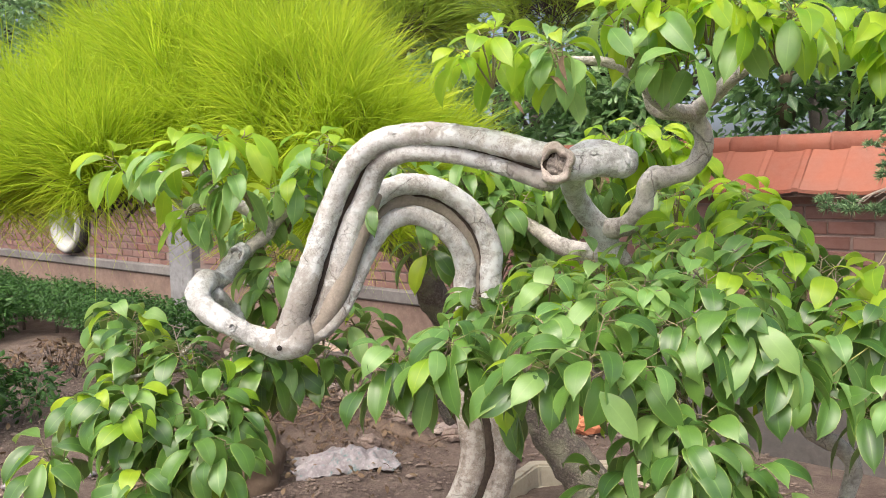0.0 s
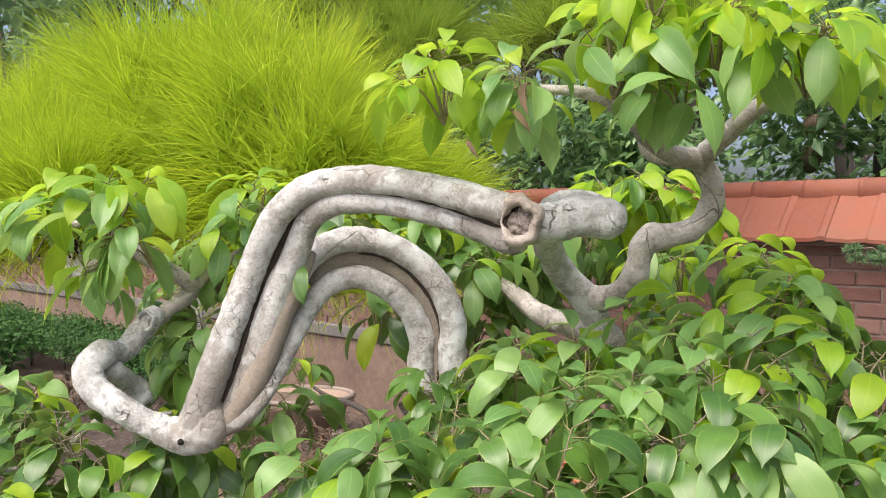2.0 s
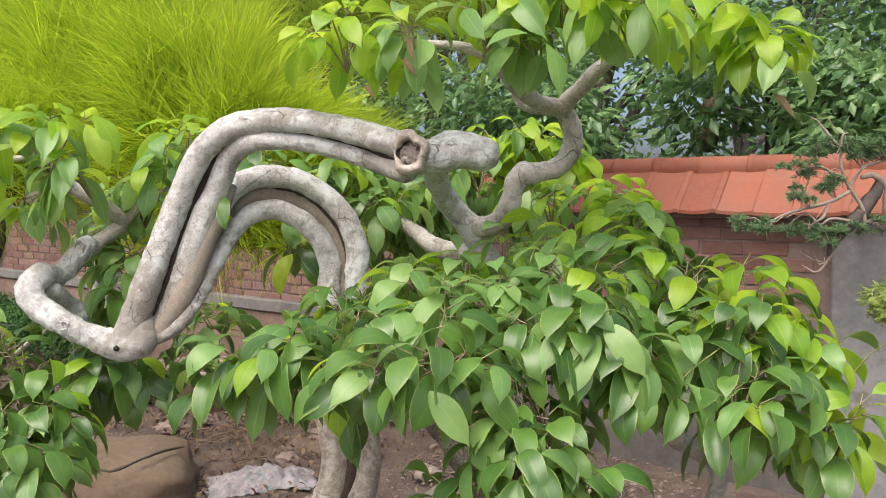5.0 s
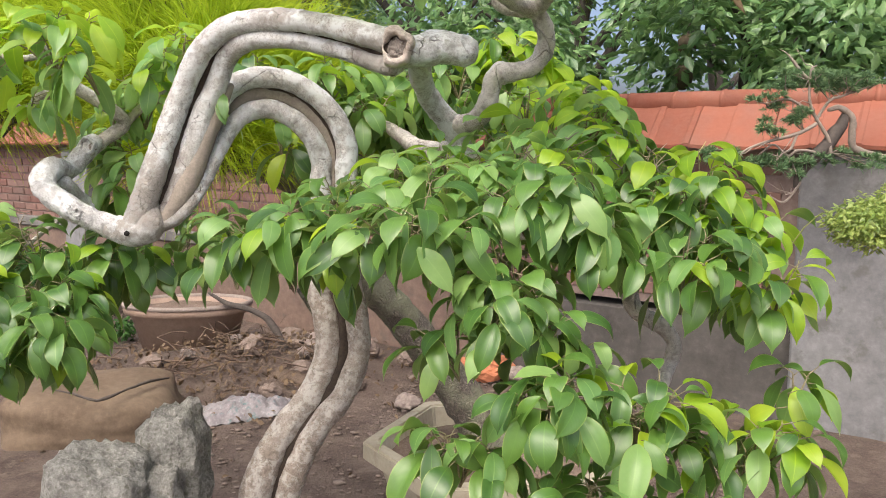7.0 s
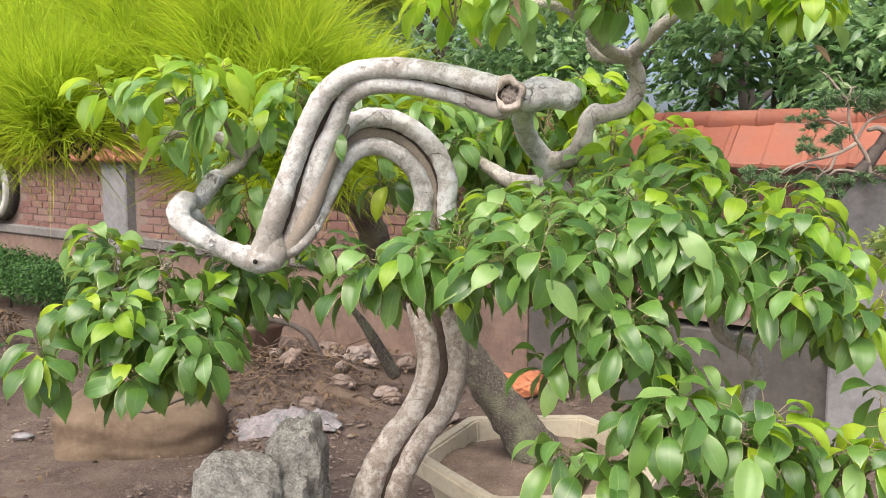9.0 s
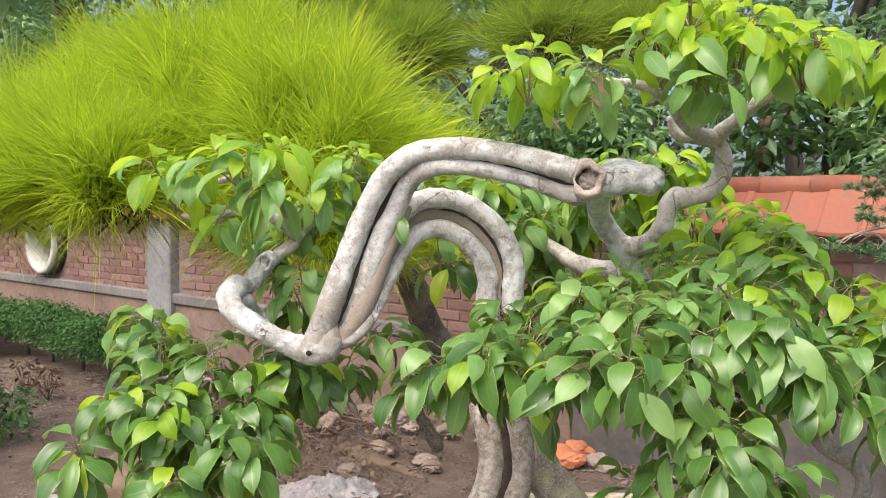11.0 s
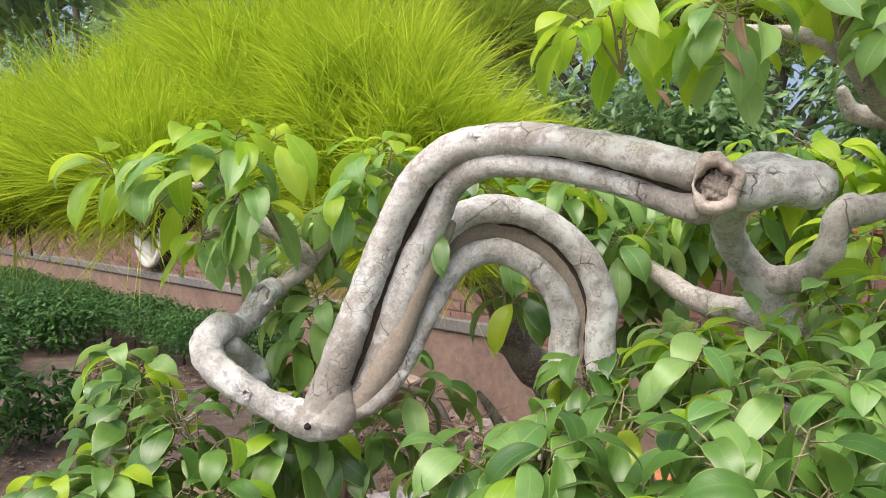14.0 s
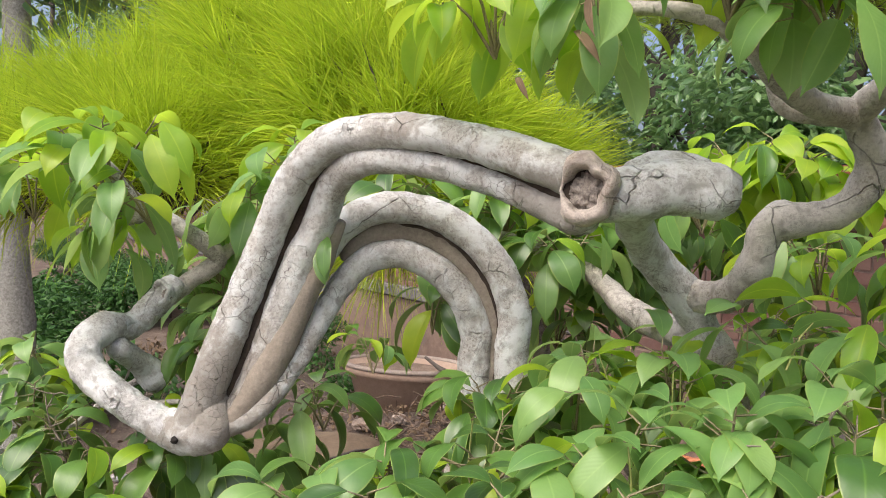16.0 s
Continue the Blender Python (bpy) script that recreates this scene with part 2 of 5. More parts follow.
PLASTER = earthy("grey_plaster", (0.12, 0.12, 0.122), (0.21, 0.21, 0.212), (0.31, 0.31, 0.31), 3.2, 0.9, 7, 0.35, 0.004, (0.14, 0.138, 0.13))
PLINTH = earthy("dusty_pink_plaster", (0.12, 0.082, 0.065), (0.215, 0.148, 0.116), (0.3, 0.215, 0.17), 3.6, 0.92, 7, 0.6, 0.005, (0.15, 0.118, 0.095))
LEDGE = earthy("grimy_ledge", (0.1, 0.092, 0.086), (0.17, 0.16, 0.15), (0.25, 0.235, 0.22), 3.0)
CONCRETE = earthy("pale_concrete", (0.32, 0.32, 0.3), (0.48, 0.48, 0.45), (0.6, 0.6, 0.56), 6.0)
DIRT = earthy("bare_dirt", (0.07, 0.05, 0.04), (0.165, 0.122, 0.098), (0.28, 0.222, 0.182), 5.0, 0.95, 14, 1.0, 0.025, (0.22, 0.17, 0.137))
CLOD = earthy("dry_clods", (0.12, 0.09, 0.072), (0.22, 0.17, 0.14), (0.33, 0.27, 0.225), 9.0)
SOIL = earthy("pot_soil", (0.1, 0.07, 0.05), (0.2, 0.145, 0.11), (0.33, 0.26, 0.2), 14, 0.95, 8, 0.9, 0.008)
ROCK = earthy("grey_lichen_rock", (0.11, 0.105, 0.092), (0.39, 0.385, 0.35), (0.75, 0.74, 0.7), 75, 0.92, 4, 1.0, 0.011, (0.23, 0.23, 0.185))
BOULDER = earthy("brown_boulder", (0.085, 0.06, 0.04), (0.15, 0.108, 0.072), (0.23, 0.175, 0.12), 3.0, 0.9, 9, 0.5, 0.006)
STONE = earthy("dusty_stone", (0.16, 0.13, 0.11), (0.28, 0.23, 0.2), (0.4, 0.35, 0.3), 8.0)
POT = earthy("cream_glazed_clay", (0.3, 0.265, 0.19), (0.4, 0.36, 0.27), (0.48, 0.44, 0.34), 5.0, 0.6, 9, 0.25, 0.002, (0.3, 0.25, 0.18))
POT_BROWN = earthy("brown_clay", (0.25, 0.175, 0.13), (0.34, 0.245, 0.19), (0.42, 0.32, 0.25), 5.0, 0.85)
CLOTH = earthy("dirty_sacking", (0.13, 0.12, 0.125), (0.26, 0.235, 0.24), (0.48, 0.47, 0.47), 11.0, 0.8, 5, 0.4, 0.004, (0.13, 0.2, 0.2))
TERRACOTTA = earthy("broken_terracotta", (0.4, 0.14, 0.07), (0.52, 0.2, 0.1), (0.6, 0.26, 0.14), 8.0)


# ---- building helpers ----
def obj(name, bm, mat, parent=None, label="", smooth=True):
    me = bpy.data.meshes.new(name)
    bm.to_mesh(me)
    bm.free()
    me.materials.append(mat)
    if smooth:
        me.polygons.foreach_set("use_smooth", [True] * len(me.polygons))
    ob = new(name, me)
    ob.parent = parent
    return tagged(ob, label)


def part(name, bm, mat, parent, label="", smooth=True):
    return obj(name, bm, mat, parent, label, smooth)


def thing(name, label, category, group="", kind="", at=(0, 0, 0)):
    e = new(name)
    e.location = at
    return tagged(e, label, category, group, kind)


def spline(pts, per=6):
    """Points along a smooth curve through pts."""
    p = [Vector(q) for q in pts]
    p = [2 * p[0] - p[1]] + p + [2 * p[-1] - p[-2]]
    out = []
    for i in range(1, len(p) - 2):
        for k in range(per):
            t = k / per
            a, b, c, d = p[i - 1:i + 3]
            out.append(0.5 * ((2 * b) + (c - a) * t + (2 * a - 5 * b + 4 * c - d) * t * t + (3 * b - a - 3 * c + d) * t ** 3))
    return out + [p[-2].copy()]


def tube(pts, radii, segs=14, per=6, rough=0.0, freq=40.0, flat=1.0, bm=None, round_end=True, ridges=0.0):
    """A round limb along pts with the radii given evenly along it."""
    bm = bm or bmesh.new()
    line = spline(pts, per)
    n = len(line)
    rad = np.interp(np.linspace(0, 1, n), np.linspace(0, 1, len(radii)), radii)
    side = None
    rings = []
    for i, q in enumerate(line):
        d = (line[min(i + 1, n - 1)] - line[max(i - 1, 0)]).normalized()
        if side is None:
            side = d.orthogonal().normalized()
        side = (side - d * side.dot(d)).normalized()
        up = d.cross(side)
        ring = []
        for k in range(segs):
            a = 2 * math.pi * k / segs
            o = side * math.cos(a) + up * math.sin(a) * flat
            r = rad[i]
            if rough:
                r *= 1 + rough * noise.noise((q + o * r) * freq) + 0.5 * rough * noise.noise((q + o * r) * freq * 3.1)
            if ridges:
                r *= 1 + ridges * math.sin(3 * a + i * 0.12)
            ring.append(bm.verts.new(q + o * r))
        rings.append(ring)
    for a, b in zip(rings, rings[1:]):
        for k in range(segs):
            bm.faces.new((a[k], a[(k + 1) % segs], b[(k + 1) % segs], b[k]))
    for ring, s, j in ((rings[0], -1, 0), (rings[-1], 1, n - 1)):
        d = (line[min(j + 1, n - 1)] - line[max(j - 1, 0)]).normalized() * s
        last = ring
        if round_end:
            c = line[j]
            inner = [bm.verts.new(c + (v.co - c) * 0.7 + d * rad[j] * 0.55) for v in ring]
            for k in range(segs):
                bm.faces.new((ring[k], ring[(k + 1) % segs], inner[(k + 1) % segs], inner[k]))
            last = inner
            tip = bm.verts.new(c + d * rad[j] * 0.75)
        else:
            tip = bm.verts.new(line[j])
        for k in range(segs):
            bm.faces.new((last[k], last[(k + 1) % segs], tip))
    bmesh.ops.recalc_face_normals(bm, faces=bm.faces)
    return bm


def lump(size, seed, sub=4, rough=0.25, freq=1.6, flat_base=None, steps=0.0):
    """A rough stone of the size given."""
    bm = bmesh.new()
    bmesh.ops.create_icosphere(bm, subdivisions=sub, radius=1.0)
    off = Vector((seed * 3.7, seed * 1.3, seed * 7.1))
    for v in bm.verts:
        d = v.co.normalized()
        k = 1 + rough * noise.noise(d * freq + off) + rough * 0.5 * noise.noise(d * freq * 2.7 + off) + rough * 0.25 * noise.noise(d * freq * 6.5 + off)
        if steps:
            k += steps * abs(noise.noise(d * freq * 1.5 - off))
        q = d * k
        v.co = Vector((q.x * size[0], q.y * size[1], q.z * size[2]))
        if flat_base is not None and v.co.z < flat_base:
            v.co.z = flat_base
    return bm


def box(x0, x1, y0, y1, z0, z1, bevel=0.0, bm=None):
    own = bmesh.new()
    bmesh.ops.create_cube(own, size=1.0)
    for v in own.verts:
        v.co = Vector(((x0 + x1) / 2 + v.co.x * (x1 - x0), (y0 + y1) / 2 + v.co.y * (y1 - y0), (z0 + z1) / 2 + v.co.z * (z1 - z0)))
    if bevel:
        bmesh.ops.bevel(own, geom=own.edges[:], offset=bevel, segments=1, affect="EDGES")
    if bm is None:
        return own
    me = bpy.data.meshes.new("join")
    own.to_mesh(me)
    own.free()
    bm.from_mesh(me)
    bpy.data.meshes.remove(me)
    return bm


def mesh_from(name, verts, faces, uvs, mat):
    """A mesh from arrays: verts (n, 3), faces (m, 4) and a uv for each vertex."""
    me = bpy.data.meshes.new(name)
    me.from_pydata(verts.tolist(), [], faces.tolist() if hasattr(faces, "tolist") else faces)
    if uvs is not None:
        layer = me.uv_layers.new(name="UVMap")
        idx = np.empty(len(me.loops), dtype=np.int32)
        me.loops.foreach_get("vertex_index", idx)
        layer.data.foreach_set("uv", uvs[idx].astype(np.float32).ravel())
    me.polygons.foreach_set("use_smooth", [True] * len(me.polygons))
    me.materials.append(mat)
    return me


ROWS_W = (0.05, 0.36, 0.63, 0.82, 0.94, 1.0, 1.0, 0.94, 0.87, 0.71, 0.43, 0.13, 0.0)


def leaf_arrays(length, width, rise, fall, fold, wave, rng):
    """One drooping pointed leaf, its stalk at the origin, growing along +y, its face up."""
    verts, uvs, faces = [], [], []
    y = z = 0.0
    n = len(ROWS_W)
    ph = rng.uniform(0, 6.28)
    bend = rng.uniform(-0.14, 0.14)
    vee = rng.uniform(0.12, 0.42)
    for i in range(n):
        v = i / (n - 1)
        a = radians(rise + (fall - rise) * v ** 0.85)
        if i:
            y += math.cos(a) * length / (n - 1)
            z += math.sin(a) * length / (n - 1)
        ny, nz = -math.sin(a), math.cos(a)
        for k in (-1, -0.55, 0, 0.55, 1):
            x = k * ROWS_W[i] * width / 2
            lift = width * ROWS_W[i] * (vee * abs(k) - 0.5 * fold * abs(k) ** 2.6 + wave * 0.08 * math.sin(v * 8 + ph + (2 if k > 0 else 0)) * abs(k))
            verts.append((x + bend * length * v * v, y + ny * lift, z + nz * lift))
            uvs.append(((k + 1) / 2, v))
    for i in range(n - 1):
        for k in range(4):
            a = i * 5 + k
            faces.append((a, a + 1, a + 6, a + 5))
    return np.array(verts), np.array(uvs), np.array(faces)


rng = random.Random(4)
SHAPES = []
for rise, fall, fold in ((45, -75, 0.3), (30, -88, 0.35), (8, -88, 0.4), (-15, -85, 0.3), (-35, -90, 0.3), (-55, -88, 0.2), (50, -50, 0.35), (25, -70, 0.3), (0, -102, 0.4), (58, -85, 0.3)):
    SHAPES.append(leaf_arrays(rng.uniform(0.047, 0.055), rng.uniform(0.0205, 0.0245), rise, fall, fold, rng.uniform(0.2, 1.0), rng))
LEAF_MESH = {m.name: [mesh_from("leaf", v, f, u, m) for v, u, f in SHAPES] for m in (LEAF, LEAF_YOUNG, LEAF_UPPER_LIT)}


def joined_leaves(name, poses, shapes, mat, parent=None, label=""):
    """Many leaves in one mesh. poses: (shape number, matrix)."""
    vs, fs, us, base = [], [], [], 0
    for k, m in poses:
        v, u, f = shapes[k]
        a = np.array(m)
        vs.append(v @ a[:3, :3].T + a[:3, 3])
        us.append(u)
        fs.append(f + base)
        base += len(v)
    ob = new(name, mesh_from(name, np.concatenate(vs), np.concatenate(fs), np.concatenate(us), mat))
    ob.parent = parent
    return tagged(ob, label, kind="stuff")


def thin_twigs(bm, a, b, r, sag=0.0):
    """A thin three-sided twig from a to b."""
    mid = (a + b) / 2 + Vector((0, 0, sag))
    rings = []
    for q, rr in ((a, r), (mid, r * 0.8), (b, r * 0.5)):
        d = (b - a).normalized()
        s = d.orthogonal().normalized()
        u = d.cross(s)
        rings.append([bm.verts.new(q + (s * math.cos(t) + u * math.sin(t)) * rr) for t in (0, 2.1, 4.2)])
    for p, q in zip(rings, rings[1:]):
        for k in range(3):
            bm.faces.new((p[k], p[(k + 1) % 3], q[(k + 1) % 3], q[k]))


# ---- ground ----
def bank(x, y):
    """Height of the low bank of rubble and dirt heaped against the wall."""
    return 0.17 * math.exp(-((x + 0.75) / 0.8) ** 2 - ((y - 4.98) / 0.45) ** 2)


def ground():
    u = np.linspace(-1, 1, 150)
    g = np.sinh(u * 6.2) / np.sinh(6.2)
    xs, ys = -0.6 + g * 400, 4.2 + g * 400
    verts = []
    for y in ys:
        for x in xs:
            z = 0.035 * noise.noise((x * 0.9, y * 0.9, 0.3)) + 0.016 * noise.noise((x * 4, y * 4, 1.7)) + 0.007 * noise.noise((x * 11, y * 11, 2.2))
            verts.append((x, y, z - 0.03 + bank(x, y)))
    n = len(xs)
    faces = [(j * n + i, j * n + i + 1, (j + 1) * n + i + 1, (j + 1) * n + i) for j in range(n - 1) for i in range(n - 1)]
    ob = new("ground", mesh_from("ground", np.array(verts), faces, None, DIRT))
    return tagged(ob, "bare trodden reddish-brown dirt of a yard", "ground", kind="structure")


ground()

# ---- garden wall with clay coping: local x runs along the wall, y towards the yard ----
WALL = Matrix(((-0.7743, -0.6328, 0, 1.83), (0.6328, -0.7743, 0, 4.25), (0, 0, 1, 0), (0, 0, 0, 1)))
S0, S1, RING_S, RING_Z, RING_R = -5.0, 15.0, 8.15, 1.05, 0.36


def holed_panel(s0, s1, z0, z1, n0, n1, cs, cz, r, count=32):
    """A slab with a round hole through it."""
    bm = bmesh.new()
    loops = []
    for nn in (n0, n1):
        inner, outer = [], []
        for k in range(count):
            a = 2 * math.pi * k / count
            dx, dz = math.cos(a), math.sin(a)
            t = min(((s1 - cs) if dx > 0 else (cs - s0)) / max(abs(dx), 1e-6), ((z1 - cz) if dz > 0 else (cz - z0)) / max(abs(dz), 1e-6))
            inner.append(bm.verts.new((cs + dx * r, nn, cz + dz * r)))
            outer.append(bm.verts.new((cs + dx * t, nn, cz + dz * t)))
        loops.append((inner, outer))
    for k in range(count):
        j = (k + 1) % count
        for inner, outer in loops:
            bm.faces.new((inner[k], inner[j], outer[j], outer[k]))
        bm.faces.new((loops[0][0][k], loops[0][0][j], loops[1][0][j], loops[1][0][k]))
        bm.faces.new((loops[0][1][k], loops[0][1][j], loops[1][1][j], loops[1][1][k]))
    bmesh.ops.recalc_face_normals(bm, faces=bm.faces)
    return bm


core = holed_panel(RING_S - 0.5, RING_S + 0.5, 0.5, 1.44, -0.1, 0.1, RING_S, RING_Z, RING_R)
box(S0, RING_S - 0.5, -0.1, 0.1, 0.5, 1.44, bm=core)
box(RING_S + 0.5, S1, -0.1, 0.1, 0.5, 1.44, bm=core)
garden_wall = obj("wall_garden", core, MORTAR, smooth=False)
garden_wall.matrix_world = WALL
tagged(garden_wall, "weathered red brick garden wall with grey mortar joints", "wall", kind="structure")
part("plinth", box(1.25, S1, -0.13, 0.14, -0.25, 0.543, 0.008), PLINTH, garden_wall, "dusty pinkish plastered wall base", False)
part("plinth", box(S0, 1.248, -0.13, 0.13, -0.25, 0.46, 0.008), earthy("damp_grey_render", (0.045, 0.041, 0.038), (0.095, 0.088, 0.08), (0.165, 0.15, 0.138), 2.6, 0.9, 6, 0.6, 0.006, (0.08, 0.075, 0.07)), garden_wall, "damp dark grey rendered wall base", False)
part("plinth_cap", box(2.3, S1, -0.15, 0.17, 0.545, 0.645, 0.012), LEDGE, garden_wall, "grey cement ledge along the wall", False)
for s0, s1, lab in ((5.57, 5.97, "grey rendered wall pier"), (-1.15, -0.52, "broad grey rendered wall pier with damp stains")):
    part("pier", box(s0, s1, -0.12, 0.2, -0.25, 1.33, 0.012), PLASTER, garden_wall, lab, False)


def pipe_ring():
    bm = bmesh.new()
    prof = ((RING_R, -0.12), (RING_R, 0.24), (RING_R - 0.015, 0.255), (RING_R - 0.06, 0.255), (RING_R - 0.072, 0.24), (RING_R - 0.072, -0.12))
    rings = [[bm.verts.new((RING_S + math.cos(a) * r, nn, RING_Z + math.sin(a) * r)) for r, nn in prof] for a in [2 * math.pi * k / 40 for k in range(40)]]
    for k in range(40):
        a, b = rings[k], rings[(k + 1) % 40]
        for i in range(len(prof)):
            j = (i + 1) % len(prof)
            bm.faces.new((a[i], a[j], b[j], b[i]))
    bmesh.ops.recalc_face_normals(bm, faces=bm.faces)
    return bm


vent = part("round_vent", pipe_ring(), CONCRETE, garden_wall, "pale concrete pipe ring set through the wall")
sleeve = bmesh.new()
bands = [[sleeve.verts.new((RING_S + math.cos(2 * math.pi * k / 40) * r, nn, RING_Z + math.sin(2 * math.pi * k / 40) * r)) for k in range(40)] for r, nn in ((RING_R + 0.002, 0.09), (RING_R + 0.016, 0.09), (RING_R + 0.016, 0.215), (RING_R + 0.002, 0.215))]
for p_, q_ in zip(bands, bands[1:] + bands[:1]):
    for k in range(40):
        sleeve.faces.new((p_[k], p_[(k + 1) % 40], q_[(k + 1) % 40], q_[k]))
bmesh.ops.recalc_face_normals(sleeve, faces=sleeve.faces)
part("sleeve", sleeve, earthy("black_grime", (0.03, 0.028, 0.025), (0.06, 0.056, 0.05), (0.12, 0.11, 0.1), 6.0), vent, "black grime on the outside of the pipe")


# ---- the bonsai fig: twisted trunk, limbs and leaf sprays ----
fig = thing("bonsai_fig", "old bonsai fig with looping pale split trunk and drooping leaves", "bonsai tree", at=(0, 0, 0))
A = [(-0.166, 0.868, 1.296), (-0.147, 0.872, 1.349), (-0.134, 0.880, 1.389), (-0.117, 0.885, 1.435), (-0.102, 0.880, 1.466), (-0.086, 0.875, 1.490), (-0.060, 0.866, 1.5075), (-0.030, 0.858, 1.5135), (0.004, 0.845, 1.513), (0.040, 0.830, 1.5065), (0.073, 0.815, 1.498), (0.104, 0.800, 1.488)]
E_ = [(-0.136, 0.880, 1.308), (-0.119, 0.886, 1.345), (-0.108, 0.892, 1.383), (-0.096, 0.896, 1.420), (-0.079, 0.893, 1.452), (-0.065, 0.883, 1.479), (-0.042, 0.868, 1.4935), (-0.010, 0.858, 1.496), (0.027, 0.845, 1.4905), (0.065, 0.830, 1.4805), (0.094, 0.815, 1.4695), (0.111, 0.800, 1.464)]
D = [(-0.152, 0.878, 1.301), (-0.129, 0.877, 1.306), (-0.111, 0.881, 1.322), (-0.096, 0.900, 1.351), (-0.082, 0.915, 1.384), (-0.066, 0.925, 1.411), (-0.045, 0.935, 1.426), (-0.016, 0.942, 1.423), (0.013, 0.947, 1.400), (0.027, 0.953, 1.368), (0.026, 0.955, 1.341), (0.028, 0.955, 1.289)]
C = [(-0.096, 0.915, 1.40), (-0.082, 0.918, 1.430), (-0.065, 0.925, 1.453), (-0.042, 0.935, 1.462), (-0.010, 0.940, 1.4595), (0.020, 0.945, 1.444), (0.045, 0.945, 1.417), (0.057, 0.945, 1.384), (0.056, 0.945, 1.349), (0.062, 0.945, 1.289)]
H = [(0.028, 0.955, 1.295), (0.018, 0.950, 1.234), (0.031, 0.935, 1.181), (0.032, 0.930, 1.140), (0.014, 0.915, 1.096), (-0.016, 0.900, 1.060), (-0.038, 0.885, 1.025), (-0.051, 0.875, 0.982), (-0.06, 0.87, 0.92), (-0.075, 0.865, 0.875)]
I = [(0.062, 0.945, 1.295), (0.058, 0.945, 1.234), (0.067, 0.930, 1.181), (0.068, 0.925, 1.141), (0.051, 0.910, 1.097), (0.024, 0.900, 1.066), (-0.002, 0.890, 1.022), (-0.020, 0.885, 0.969), (-0.025, 0.88, 0.92), (-0.01, 0.875, 0.875)]
F = [(-0.162, 0.868, 1.296), (-0.187, 0.868, 1.300), (-0.216, 0.866, 1.313), (-0.249, 0.870, 1.333), (-0.262, 0.880, 1.348), (-0.259, 0.900, 1.361), (-0.254, 0.925, 1.358), (-0.244, 0.940, 1.371), (-0.237, 0.951, 1.383), (-0.233, 0.956, 1.390)]


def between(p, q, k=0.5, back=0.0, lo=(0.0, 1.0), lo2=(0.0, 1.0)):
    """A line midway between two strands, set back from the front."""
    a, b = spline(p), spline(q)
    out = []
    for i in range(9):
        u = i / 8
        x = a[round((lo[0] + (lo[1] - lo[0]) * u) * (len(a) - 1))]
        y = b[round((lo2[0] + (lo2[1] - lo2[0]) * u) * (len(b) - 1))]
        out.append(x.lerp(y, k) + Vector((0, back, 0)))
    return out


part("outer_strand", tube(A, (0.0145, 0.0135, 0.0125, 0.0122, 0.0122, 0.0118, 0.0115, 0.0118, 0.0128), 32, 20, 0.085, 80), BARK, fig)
part("inner_strand", tube(E_, (0.011, 0.0125, 0.0125, 0.012, 0.0108, 0.01, 0.0098, 0.0102, 0.011), 32, 20, 0.085, 80), BARK, fig)
part("arch_inner_strand", tube(D, (0.0125, 0.0085, 0.0075, 0.0085, 0.009, 0.0095, 0.0105, 0.011, 0.0112, 0.012, 0.0125, 0.013, 0.014), 32, 20, 0.085, 80), BARK, fig)
part("arch_outer_strand", tube(C, (0.008, 0.0095, 0.0115, 0.012, 0.0118, 0.0118, 0.012, 0.0125, 0.013, 0.0135), 32, 20, 0.085, 80), BARK, fig)
part("lower_strand", tube(H, (0.0135, 0.0145, 0.0155, 0.0165, 0.0165, 0.017, 0.0175, 0.019, 0.022, 0.03), 24, 12, 0.1, 60), BARK_TRUNK, fig)
part("lower_strand", tube(I, (0.013, 0.0135, 0.014, 0.014, 0.014, 0.0145, 0.0155, 0.017, 0.02, 0.028), 24, 12, 0.1, 60), BARK_TRUNK, fig)
part("looped_limb", tube(F, (0.012, 0.0125, 0.0118, 0.0122, 0.0128, 0.013, 0.0128, 0.0108, 0.0112, 0.0108, 0.0105), 32, 18, 0.17, 90), BARK_WHITE, fig, "whitest lichen-crusted limb")
# dark tube fills the groove; shade between the strands is put in its colour
part("heartwood", tube(between(A, E_, 0.5, 0.007), (0.009, 0.0085, 0.0085, 0.009, 0.009, 0.009, 0.0095), 10, 5), HEART_SHADE, fig, "split between the strands, groove shade in its dark colour")
BARE = plain_wood("brown_bare_wood", (0.17, 0.14, 0.112), (0.36, 0.315, 0.262), 70)
part("heartwood", tube(between(C, D, 0.5, 0.010, (0.14, 1.0), (0.45, 1.0)), (0.008, 0.012, 0.011, 0.011, 0.01, 0.009), 10, 5, 0.08, 80), BARE, fig, "bare brown wood between the strands")
# dark strip laid along the bare wood as the shade of a cleft
part("cleft", tube(between(C, D, 0.36, 0.0035, (0.2, 1.0), (0.5, 1.0)), (0.002, 0.0034, 0.004, 0.0042, 0.0044, 0.005), 8, 6, 0.25, 110), HEART_SHADE, fig, "dark strip coloured as a shaded cleft in the wood")
part("heartwood", tube(between(E_, D, 0.42, -0.001, (0.0, 0.46), (0.06, 0.46)), (0.010, 0.0125, 0.013, 0.0115, 0.009, 0.004), 12, 5, 0.08, 80), BARE, fig, "bare brown wood between the strands")
part("heartwood", tube(between(H, I, 0.5, 0.004), (0.012, 0.012, 0.012, 0.012, 0.012, 0.014), 10, 5), HEART_SHADE, fig, "split between the strands, groove shade in its dark colour")
